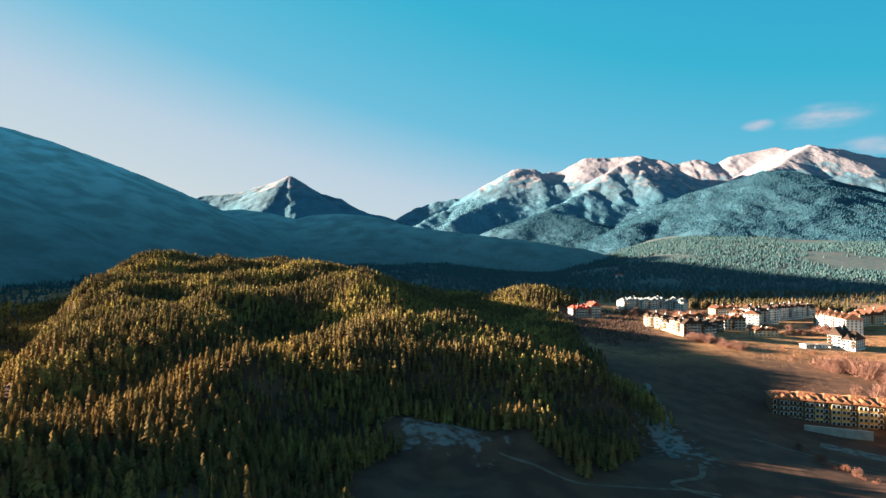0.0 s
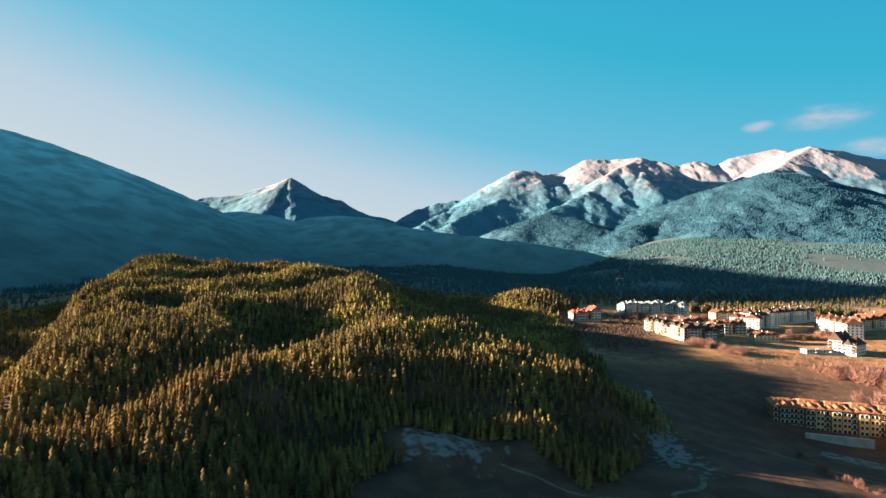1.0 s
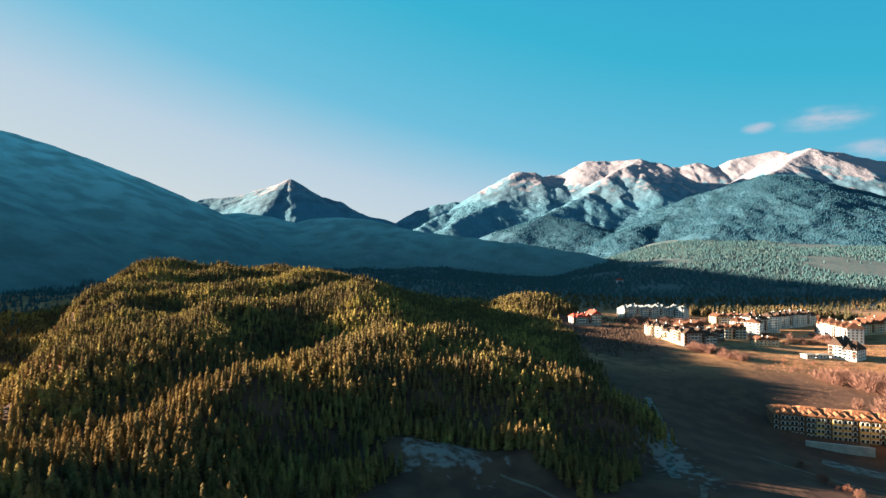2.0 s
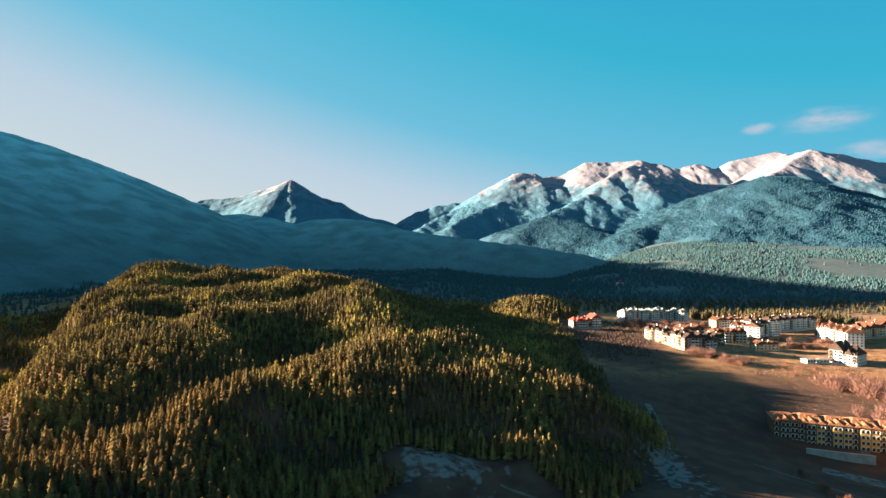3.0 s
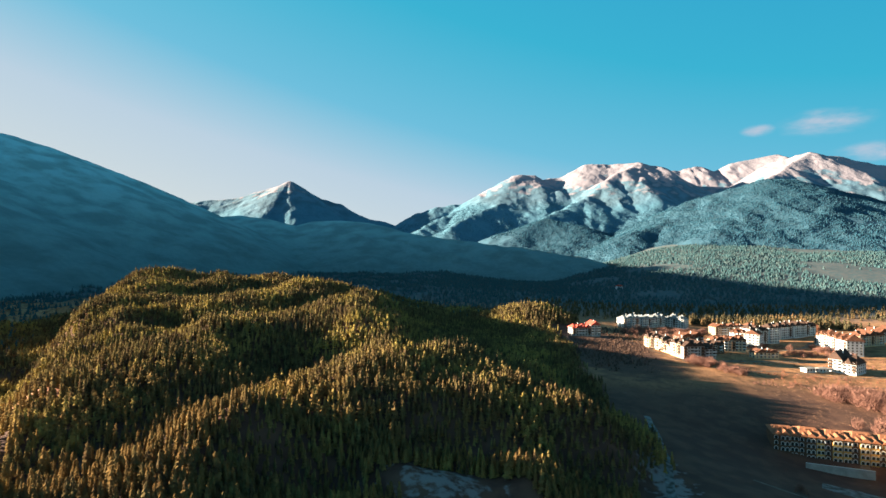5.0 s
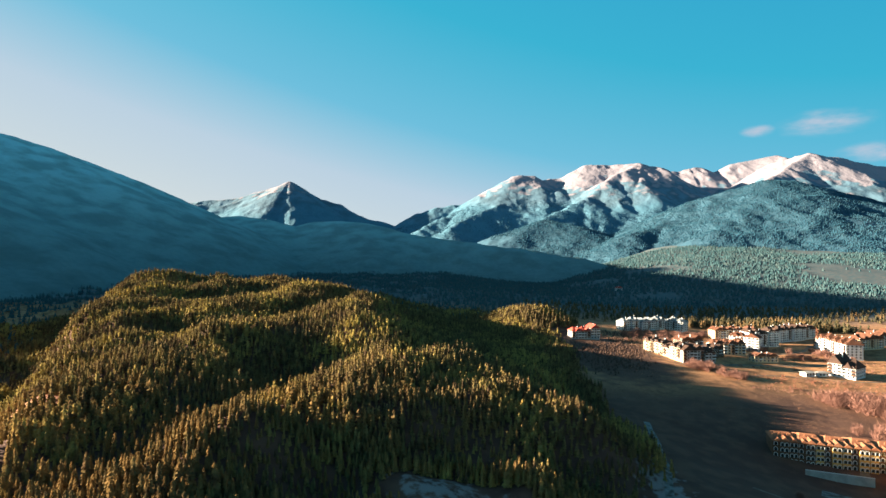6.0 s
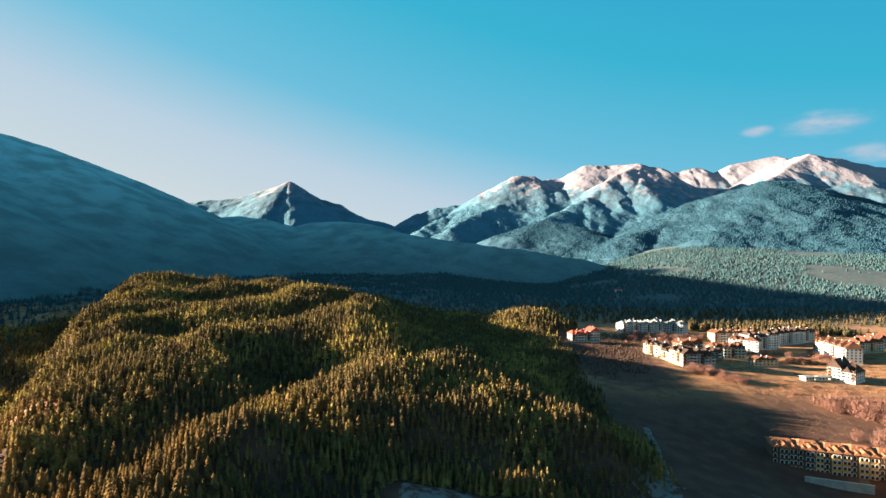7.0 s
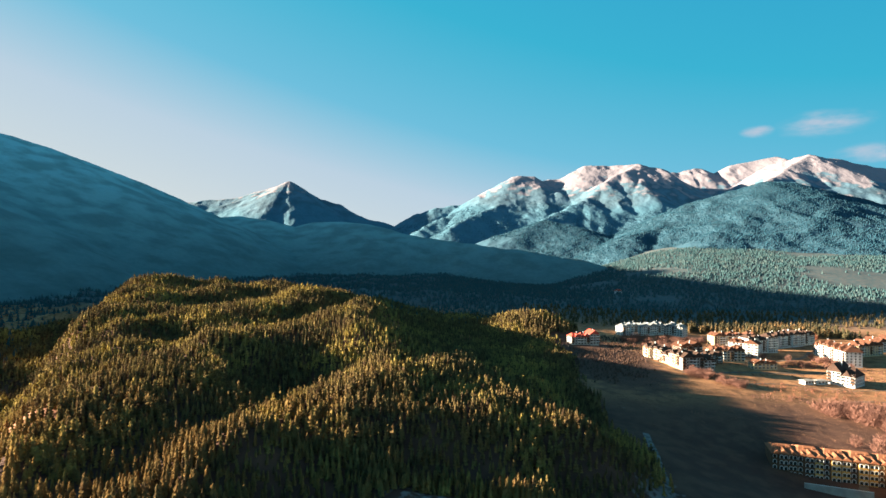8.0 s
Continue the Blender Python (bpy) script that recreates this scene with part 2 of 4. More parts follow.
def gable(bm, x0, x1, y0, y1, z, h, thick=0.25, along="x", hip=0.0):
    """A pitched roof slab with eaves; hip shortens the ridge at both ends."""
    if along == "x":
        ring = [(x0, y0), (x1, y0), (x1, y1), (x0, y1)]
        ridge = [(x0 + hip, (y0 + y1) / 2), (x1 - hip, (y0 + y1) / 2)]
    else:
        ring = [(x1, y0), (x1, y1), (x0, y1), (x0, y0)]
        ridge = [((x0 + x1) / 2, y0 + hip), ((x0 + x1) / 2, y1 - hip)]
    lo = [bm.verts.new((x, y, z)) for x, y in ring]
    up = [bm.verts.new((x, y, z + thick)) for x, y in ring]
    a, b = [bm.verts.new((x, y, z + thick + h)) for x, y in ridge]
    bm.faces.new(lo[::-1])
    for i in range(4):
        bm.faces.new((lo[i], lo[(i + 1) % 4], up[(i + 1) % 4], up[i]))
    bm.faces.new((up[0], up[1], b, a))
    bm.faces.new((up[2], up[3], a, b))
    bm.faces.new((up[1], up[2], b))
    bm.faces.new((up[3], up[0], a))
    return bm


# ---- the lie of the land ----
def lattice(ix, iy, seed):
    """A repeatable random number from 0 to 1 for each lattice point."""
    h = np.sin(ix * 127.1 + iy * 311.7 + seed * 74.7) * 43758.5453
    return h - np.floor(h)


def bumps(x, y, size, seed=0):
    """Smooth noise from -1 to 1 with lumps of about that size."""
    x, y = np.asarray(x, float) / size, np.asarray(y, float) / size
    ix, iy = np.floor(x), np.floor(y)
    fx, fy = x - ix, y - iy
    fx, fy = fx * fx * (3 - 2 * fx), fy * fy * (3 - 2 * fy)
    a = lattice(ix, iy, seed) * (1 - fx) + lattice(ix + 1, iy, seed) * fx
    b = lattice(ix, iy + 1, seed) * (1 - fx) + lattice(ix + 1, iy + 1, seed) * fx
    return 2 * (a * (1 - fy) + b * fy) - 1


def layers(x, y, size, seed=0, n=4):
    return sum(bumps(x, y, size / 2 ** k, seed + k) / 2 ** k for k in range(n)) / 1.6


def step(a, b, v):
    t = np.clip((np.asarray(v, float) - a) / (b - a), 0, 1)
    return t * t * (3 - 2 * t)


def lump(x, y, cx, cy, rx, ry, turn=0.0):
    """A round swelling, 1 at its middle."""
    c, s = math.cos(turn), math.sin(turn)
    u, v = (x - cx) * c + (y - cy) * s, (y - cy) * c - (x - cx) * s
    return np.exp(-(u / rx) ** 2 - (v / ry) ** 2)


def woods_edge(y):
    """Where the conifers end on the valley side."""
    return 109 + 0.09 * np.maximum(y - 254, 0) + 0.6 * np.minimum(y - 254, 0) + 6 * np.sin(y / 37.0)


def hill_edge(y):
    """The foot of the wooded hill on its valley side."""
    return woods_edge(np.minimum(y, 330)) - 0.44 * np.clip(y - 350, 0, 230)


def hill(x, y):
    """Height of the wooded hill over the valley floor."""
    u = hill_edge(y) - x
    rise = step(0, 1, u / (80 + 40 * step(230, 320, y) + 50 * step(350, 470, y))) * (24 + 0.044 * (np.clip(y, 100, 640) - 250))
    rise = rise + 0.042 * np.clip(-x - 50, 0, 260)
    crest = -185 - 0.55 * (y - 261)
    rise = rise * (1 - 0.95 * step(-40 * step(420, 640, y), 42, crest - x)) * (1 - step(640, 900, y))
    rise = rise * (1 - 0.97 * lump(x, y, 18, 160, 50, 50) ** 0.6)
    # knolls; (-128, 132) and (-108, 104) are unseen, added to shade the near slope
    for cx, cy, rx, ry, turn, high in ((-150, 285, 60, 45, 0, 4), (-38, 122, 34, 40, 0, 6), (-128, 132, 34, 24, 0, 15), (-72, 212, 26, 18, 0.2, 11), (-20, 252, 34, 10, 0.15, 6),
                                       (80, 262, 20, 14, 0, 6), (-75, 520, 40, 60, 0, 5), (-108, 178, 22, 12, 0.3, 4), (-66, 404, 38, 38, 0, 13), (-50, 575, 36, 60, 0, 8), (-76, 492, 26, 50, 0, 9), (-108, 104, 30, 24, 0, 12), (-150, 352, 14, 40, -0.3, 6), (-232, 420, 14, 40, -0.3, 6)):
        rise = rise + high * lump(x, y, cx, cy, rx, ry, turn)
    # hollows
    for cx, cy, rx, ry, turn, deep in ((-92, 322, 38, 52, -0.3, 16), (-195, 392, 22, 42, 0.3, 9), (-110, 520, 26, 60, 0, 6), (10, 226, 62, 14, 0.05, 9), (62, 236, 34, 20, 0, 9),
                                       (-48, 198, 26, 14, 0.2, 9), (-228, 318, 34, 48, 0, 9), (6, 425, 45, 55, 0, 8), (40, 580, 50, 70, 0, 6)):
        rise = rise - deep * lump(x, y, cx, cy, rx, ry, turn)
    s = (x + 70 - 0.275 * (y - 165) + 22 * bumps(x, y, 70, 6)) / 96
    ridges = 4 * np.abs(s - np.floor(s) - 0.5) - 1
    return rise + step(5, 50, u) * (2.6 * ridges + (3.8 + 3.0 * step(260, 450, y)) * bumps(x, y, 40, 3) + 2.4 * bumps(x, y, 21, 5)
                                   + 3.5 * (1 - step(90, 180, u)) * bumps(x + 0.4 * y, y, 36, 8))


def ground(x, y):
    x, y = np.asarray(x, float), np.asarray(y, float)
    z = 26 - 0.06 * (np.clip(x, 20, 360) - 236) + 0.02 * (np.clip(y, 0, 1100) - 521)
    z = z - 12 * lump(x, y, 205, 272, 78, 62) + 0.6 * bumps(x, y, 45, 9) + 0.3 * bumps(x, y, 14, 10)
    z = z + hill(x, y) + 19 * lump(x, y, 122, 690, 50, 34, -0.5)
    z = z + step(0.15, 0.5, x / np.maximum(y, 1)) * np.clip(y - 1080, 0, 1400) * 0.115
    return z + step(900, 1600, y) * 7 * bumps(x, y, 220, 12)


def sheet(name, azimuths, radii, height, material, floor=None):
    """A land surface laid out in rings about the valley; with a floor, only what stands above it."""
    a, r = np.meshgrid(azimuths, radii)
    x, y = r * np.sin(a), r * np.cos(a)
    z = height(x, y)
    nr, na = a.shape
    i = (np.arange(nr - 1)[:, None] * na + np.arange(na - 1)[None, :]).ravel()
    faces = np.stack((i, i + 1, i + na + 1, i + na), 1)[:, ::-1]
    if floor is not None:
        keep = (z > floor(x, y) - 12).ravel()
        faces = faces[keep[faces].any(1)]
    me = mesh_of(name, np.stack((x.ravel(), y.ravel(), z.ravel()), 1), faces, material, smooth=True)
    return new(name, me)


front = np.radians(np.linspace(-52, 52, 470))
back = np.radians(np.linspace(52, 308, 40))[1:]
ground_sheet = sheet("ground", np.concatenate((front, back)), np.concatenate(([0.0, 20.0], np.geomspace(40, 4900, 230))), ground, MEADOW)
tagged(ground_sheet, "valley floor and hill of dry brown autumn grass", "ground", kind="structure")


def crest_height(x, y, line, slope, round_top=25.0):
    """Height under a crest that runs from point to point, falling away on both sides."""
    best = np.full(np.shape(x), -1e4)
    for (ax, ay, az), (bx, by, bz) in zip(line, line[1:]):
        dx, dy = bx - ax, by - ay
        t = np.clip(((x - ax) * dx + (y - ay) * dy) / (dx * dx + dy * dy), 0, 1)
        d = np.hypot(x - ax - t * dx, y - ay - t * dy)
        best = np.maximum(best, az + t * (bz - az) - slope * (np.sqrt(d * d + round_top ** 2) - round_top))
    return best


def mountain(name, lines, slope, material, az0, az1, r0, r1, cols, rows, rough, label, seed, sharp=0.5):
    """A massif round its crests, cut by gullies that grow down its flanks."""
    def height(x, y):
        wx, wy = x + 60 * rough * layers(x, y, 500, seed + 20, 3), y + 60 * rough * layers(x, y, 500, seed + 30, 3)
        z = np.max([crest_height(wx, wy, line, slope) for line in lines], 0)
        crest = np.max([crest_height(x, y, line, 0.0) for line in lines], 0)
        depth = np.clip((crest - z) / 150, 0.22, 1)
        gully = 1 - 2 * np.abs(layers(x, y, 560, seed, 5))
        return z + rough * depth * (85 * sharp * gully + 42 * (0.45 - 1.7 * np.abs(layers(x, y, 170, seed + 7, 4)))) - 12 * rough * depth
    ob = sheet(name, np.radians(np.linspace(az0, az1, cols)), np.linspace(r0, r1, rows), height, material, ground)
    tagged(ob, label, "mountain", kind="structure")
    return height


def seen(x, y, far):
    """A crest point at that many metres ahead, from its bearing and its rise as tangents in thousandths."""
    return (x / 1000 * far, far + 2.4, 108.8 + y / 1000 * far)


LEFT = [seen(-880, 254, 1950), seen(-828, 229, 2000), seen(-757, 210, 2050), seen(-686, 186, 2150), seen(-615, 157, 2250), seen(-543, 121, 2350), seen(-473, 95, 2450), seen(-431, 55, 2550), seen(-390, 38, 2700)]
# five crests out of view, placed to throw shade on plain, valley and ridges
SHADE_SHOULDER = [(-1653, 2002, 555), (-1950, 1830, 620), (-2020, 1600, 650), (-2050, 1430, 680)]
SHADE_OUTLIER = [(-2050, 1430, 680), (-1500, 1000, 330), (-1120, 750, 215), (-1050, 480, 205)]
SHADE_SPUR = [(-1950, 2300, 630), (-1770, 2480, 560), (-1620, 2750, 480)]
SHADE_BEHIND = [(-1653, 2002, 560), (-1950, 2300, 640), (-2180, 2700, 680), (-2452, 3402, 755)]
SHADE_MASSIF = [(-3152, 3202, 860), (-2452, 3402, 755), (-2165, 3402, 640)]
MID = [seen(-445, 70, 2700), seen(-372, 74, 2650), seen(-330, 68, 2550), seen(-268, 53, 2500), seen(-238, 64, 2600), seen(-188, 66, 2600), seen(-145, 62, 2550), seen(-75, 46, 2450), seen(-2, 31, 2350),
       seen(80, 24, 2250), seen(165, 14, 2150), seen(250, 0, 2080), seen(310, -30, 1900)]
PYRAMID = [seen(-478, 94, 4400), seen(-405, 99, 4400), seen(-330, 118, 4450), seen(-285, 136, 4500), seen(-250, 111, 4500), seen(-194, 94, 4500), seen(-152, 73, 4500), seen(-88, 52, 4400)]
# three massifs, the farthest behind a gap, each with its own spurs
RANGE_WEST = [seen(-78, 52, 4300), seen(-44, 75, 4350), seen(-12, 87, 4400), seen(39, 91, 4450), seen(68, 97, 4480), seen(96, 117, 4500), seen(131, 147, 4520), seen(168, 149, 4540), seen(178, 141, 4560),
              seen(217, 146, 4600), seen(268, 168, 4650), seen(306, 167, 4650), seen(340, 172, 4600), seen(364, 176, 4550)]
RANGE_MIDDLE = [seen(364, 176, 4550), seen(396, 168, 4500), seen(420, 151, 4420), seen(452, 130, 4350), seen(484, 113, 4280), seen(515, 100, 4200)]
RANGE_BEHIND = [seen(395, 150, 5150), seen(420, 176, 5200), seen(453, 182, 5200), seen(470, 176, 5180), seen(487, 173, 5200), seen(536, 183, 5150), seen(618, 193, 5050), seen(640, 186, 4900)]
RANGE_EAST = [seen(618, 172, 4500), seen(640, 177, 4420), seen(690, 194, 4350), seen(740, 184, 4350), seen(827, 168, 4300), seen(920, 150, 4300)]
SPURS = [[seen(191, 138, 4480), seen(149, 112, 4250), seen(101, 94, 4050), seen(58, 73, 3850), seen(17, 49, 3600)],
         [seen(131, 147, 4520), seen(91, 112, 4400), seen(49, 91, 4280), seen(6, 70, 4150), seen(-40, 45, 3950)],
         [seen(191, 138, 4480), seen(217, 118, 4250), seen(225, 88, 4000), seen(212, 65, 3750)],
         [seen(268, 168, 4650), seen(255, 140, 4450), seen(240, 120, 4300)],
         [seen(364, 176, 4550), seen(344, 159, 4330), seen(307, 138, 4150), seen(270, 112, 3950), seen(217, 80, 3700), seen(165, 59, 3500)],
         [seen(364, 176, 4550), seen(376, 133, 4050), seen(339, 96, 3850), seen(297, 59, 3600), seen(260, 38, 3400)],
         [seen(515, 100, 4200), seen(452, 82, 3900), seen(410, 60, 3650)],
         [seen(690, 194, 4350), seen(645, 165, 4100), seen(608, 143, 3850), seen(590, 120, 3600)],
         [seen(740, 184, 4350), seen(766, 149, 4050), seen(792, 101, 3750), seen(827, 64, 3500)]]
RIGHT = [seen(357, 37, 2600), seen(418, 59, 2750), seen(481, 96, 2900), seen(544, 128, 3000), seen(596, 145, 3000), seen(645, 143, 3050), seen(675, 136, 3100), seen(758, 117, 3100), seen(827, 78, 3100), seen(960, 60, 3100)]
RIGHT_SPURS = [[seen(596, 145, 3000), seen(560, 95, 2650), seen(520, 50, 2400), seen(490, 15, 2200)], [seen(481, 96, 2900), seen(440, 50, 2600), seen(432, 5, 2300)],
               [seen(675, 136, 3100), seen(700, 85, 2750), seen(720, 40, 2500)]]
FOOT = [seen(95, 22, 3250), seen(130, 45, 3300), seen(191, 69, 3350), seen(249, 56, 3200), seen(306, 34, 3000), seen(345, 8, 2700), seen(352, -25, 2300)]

mountain("mountain_west", [LEFT, SHADE_SHOULDER, SHADE_OUTLIER, SHADE_BEHIND, SHADE_SPUR, SHADE_MASSIF], 0.45, HAZED_WOODED, -66, 8, 900, 4000, 400, 150, 0.22, "dark wooded mountain flank in deep shade", 1, 0.3)
mountain("ridge_middle", [MID], 0.34, HAZED_WOODED, -40, 34, 1500, 3300, 380, 110, 0.28, "low dark wooded ridges below the snowy peaks", 2, 0.4)
mountain("peak_snowy", [PYRAMID], 0.62, HAZED_ALPINE, -34, 8, 3300, 5200, 340, 170, 0.3, "pyramid-shaped peak with thin snow streaks", 3, 0.6)
range_height = mountain("range_snowy", [RANGE_WEST, RANGE_MIDDLE, RANGE_BEHIND, RANGE_EAST, *SPURS], 0.62, HAZED_ALPINE, -8, 46, 3000, 6200, 540, 250, 0.3, "jagged mountain range with snow on its upper slopes", 4, 0.8)
right_height = mountain("mountain_east", [RIGHT, *RIGHT_SPURS], 0.42, HAZED_RIGHT, 6, 54, 1900, 4200, 260, 130, 0.4, "broad mountain covered in thin conifer woods", 5, 0.6)
# never in view; added behind to hold back sky light from shaded sides
mountain("unseen_south_mountain", [[(2300, -400, 480), (1600, -1400, 640), (0, -1900, 700), (-1300, -1700, 640), (-1900, -1200, 480)]], 0.4, HAZED_WOODED, 95, 255, 900, 3000, 150, 60, 0.4,
         "unseen wooded mountains added behind to dim the sky light", 8, 0.5)
foot_height = mountain("foothill", [FOOT], 0.4, HAZED_RIGHT, -8, 36, 1500, 3900, 220, 110, 0.4, "rounded wooded foothill catching the sun", 6, 0.5)


# ---- trees ----
def conifer(tiers, blades, seed, fat=0.19):
    """A spruce of height 1: whorls of drooping boughs round a thin inner cone. Returns places and triangles."""
    rng = np.random.default_rng(seed)
    v, f = [], []
    n = 5
    for i in range(n):
        a = 2 * math.pi * i / n
        v.append((0.55 * fat * math.cos(a), 0.55 * fat * math.sin(a), 0.14))
    v.append((0, 0, 0.97))
    f += [(i, (i + 1) % n, n) for i in range(n)]
    for k in range(tiers):
        h = 0.14 + 0.84 * (k / tiers) ** 0.92
        reach = fat * (1 - h) ** 0.74 * 1.15 + 0.012
        turn = rng.uniform(0, 6.3)
        for j in range(blades):
            a = turn + 2 * math.pi * (j + rng.uniform(-0.25, 0.25)) / blades
            rr, wide = reach * rng.uniform(0.7, 1.2), 0.62 * reach * rng.uniform(0.7, 1.1) * 5 / blades + 0.006
            c, s = math.cos(a), math.sin(a)
            up, tip = h + 0.07 * rng.uniform(0.6, 1.3), h - 0.08 * rng.uniform(0.3, 1.2)
            m, i0 = 0.62 * rr, len(v)
            v += [(0, 0, up + 0.02), (m * c - wide * s, m * s + wide * c, h), (rr * c, rr * s, tip), (m * c + wide * s, m * s - wide * c, h)]
            f += [(i0, i0 + 1, i0 + 2), (i0, i0 + 2, i0 + 3)]
    return np.array(v, float), np.array(f, int)


def scatter(name, spots, heights, widths, templates, material, seed):
    """Many plants joined into one mesh."""
    rng = np.random.default_rng(seed)
    vs, fs, base = [], [], 0
    kind = rng.integers(0, len(templates), len(spots))
    for k, (v, f) in enumerate(templates):
        idx = np.where(kind == k)[0]
        if not len(idx):
            continue
        a = rng.uniform(0, 6.3, len(idx))
        c, s = np.cos(a)[:, None], np.sin(a)[:, None]
        h, w = heights[idx][:, None], (heights * widths)[idx][:, None]
        lean = rng.normal(0, 0.02, (len(idx), 2)) * h
        x = (v[None, :, 0] * c - v[None, :, 1] * s) * w + v[None, :, 2] * lean[:, :1] + spots[idx, 0:1]
        y = (v[None, :, 0] * s + v[None, :, 1] * c) * w + v[None, :, 2] * lean[:, 1:] + spots[idx, 1:2]
        z = v[None, :, 2] * h + spots[idx, 2:3]
        vs.append(np.stack((x, y, z), 2).reshape(-1, 3))
        fs.append((f[None] + (base + np.arange(len(idx)) * len(v))[:, None, None]).reshape(-1, 3))
        base += len(idx) * len(v)
    return new(name, mesh_of(name, np.concatenate(vs), np.concatenate(fs), material))


def grid_spots(x0, x1, y0, y1, gap, seed, where, lift=-0.3, height=ground):
    """Jittered places on the land where the mask is above a random level."""
    rng = np.random.default_rng(seed)
    x, y = np.meshgrid(np.arange(x0, x1, gap), np.arange(y0, y1, gap * 0.9))
    x = x.ravel() + rng.uniform(-0.48, 0.48, x.size) * gap
    y = y.ravel() + rng.uniform(-0.48, 0.48, y.size) * gap
    keep = (rng.uniform(0, 1, x.size) < where(x, y)) & (np.abs(x) < 0.88 * y + 45)
    x, y = x[keep], y[keep]
    return np.stack((x, y, height(x, y) + lift), 1)


def woods(x, y):
    """How thick the conifers stand on the hill."""
    u = woods_edge(y) - x
    thick = step(2, 16, u + 8 * bumps(x, y, 22, 31)) * (0.99 - 0.2 * step(0.25, 0.7, bumps(x, y, 26, 33)))
    open_ground = lump(x, y, 16, 158, 44, 48) + lump(x, y, 2, 204, 20, 7) + lump(x, y, -192, 232, 24, 14)
    return thick * (open_ground < 0.42) * (x > -420 - 0.2 * y) * (y < 860)


spots = grid_spots(-460, 150, 92, 780, 2.75, 11, woods)
rng = np.random.default_rng(5)
tall = (rng.uniform(4.2, 7.6, len(spots)) + 2.6 * (rng.uniform(0, 1, len(spots)) < 0.15)) * (1 + 0.16 * bumps(spots[:, 0], spots[:, 1], 40, 35) + 0.26 * bumps(spots[:, 0], spots[:, 1], 13, 36))
wide = rng.uniform(0.82, 1.2, len(spots))
dist = np.hypot(spots[:, 0], spots[:, 1])
FINE = [conifer(7, 5, k, 0.175) for k in range(5)]
MEDIUM = [conifer(5, 4, 20 + k, 0.185) for k in range(5)]
COARSE = [conifer(3, 4, 40 + k, 0.22) for k in range(4)]

# the stand that the drone passes nearest: single trees
stand = (spots[:, 0] > -95) & (spots[:, 0] < -18) & (spots[:, 1] < 158)
stand_idx = np.where(stand)[0][np.argsort(spots[stand, 1])][:300]
single = np.zeros(len(spots), bool)
single[stand_idx] = True
near, middle, far = (~single) & (dist < 235), (dist >= 235) & (~single) & (dist < 430), dist >= 430
for pick, templates, word in ((near, FINE, "near slope"), (middle, MEDIUM, "shoulder"), (far, COARSE, "top")):
    tagged(scatter("conifer_forest", spots[pick], tall[pick], wide[pick], templates, NEEDLES, 7),
           "dense yellow-green spruce forest covering the hill " + word, "forest", kind="stuff")


def trunk_bm():
    bm = bmesh.new()
    bmesh.ops.create_cone(bm, segments=6, radius1=0.016, radius2=0.003, depth=0.9, cap_ends=True)
    bmesh.ops.translate(bm, verts=bm.verts, vec=(0, 0, 0.45))
    return bm


trunk_mesh = bpy.data.meshes.new("trunk")
bm = trunk_bm()
bm.to_mesh(trunk_mesh)
bm.free()
trunk_mesh.materials.append(BARK)
crown_meshes = [mesh_of("crown", v, f, NEEDLES) for v, f in FINE]
for k, i in enumerate(stand_idx):
    tree = tagged(new("spruce_tree"), "slender yellow-green spruce in the dense hillside forest", "tree", "hillside spruces")
    tree.location, tree.rotation_euler = spots[i], (0, 0, k * 2.4)
    tree.scale = (tall[i] * wide[i], tall[i] * wide[i], tall[i])
    put("trunk", trunk_mesh, tree)
    put("crown", crown_meshes[k % 5], tree)


def small_hill_woods(x, y):
    return (lump(x, y, 122, 690, 50, 34, -0.5) > 0.32) * 0.9


s2 = grid_spots(40, 210, 620, 770, 4.0, 12, small_hill_woods)
tagged(scatter("conifer_wood", s2, np.random.default_rng(1).uniform(8, 13, len(s2)), np.full(len(s2), 1.1), COARSE, NEEDLES, 8),
       "sunlit yellow-green spruce wood on a small knoll", "forest", kind="stuff")


def plain_woods(x, y):
    """Conifers beyond the town and along the valley's dark middle, with gaps for meadows."""
    gap = step(-0.12, 0.2, layers(x, y, 230, 41, 4) + 0.34 + 0.3 * (y < 1050))
    behind_town = (y > 690) * step(0, 40, y - (760 + 0.12 * np.clip(x - 250, 0, 600)))
    west = (x < 120) * (y > 700) + (x < -235 - 0.6 * (y - 261))
    return np.clip(gap * behind_town + west, 0, 1) * 0.85


SPIRE = [(np.array([(0.28, 0, 0), (0, 0.28, 0), (-0.28, 0, 0), (0, -0.28, 0), (0, 0, 1.0)]), np.array([(0, 1, 4), (1, 2, 4), (2, 3, 4), (3, 0, 4)]))]
s3 = grid_spots(-760, 1900, 430, 2300, 10.5, 13, plain_woods)
high = np.random.default_rng(2).uniform(4.0, 10.0, len(s3))
town_side = (s3[:, 1] < 1000) & (s3[:, 0] > 150)
beyond = s3[:, 1] > 1150
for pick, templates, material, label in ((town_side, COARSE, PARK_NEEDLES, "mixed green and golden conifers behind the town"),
                                         (~town_side & ~beyond, [conifer(1, 4, 60, 0.26), conifer(1, 4, 61, 0.26)], HAZED_FAR_NEEDLES, "dark conifer woods along the shaded valley"),
                                         (~town_side & beyond, SPIRE, HAZED_FAR_NEEDLES, "dark conifer woods on the plain beyond the town")):
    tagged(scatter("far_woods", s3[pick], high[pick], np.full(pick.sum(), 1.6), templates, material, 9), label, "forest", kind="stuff")


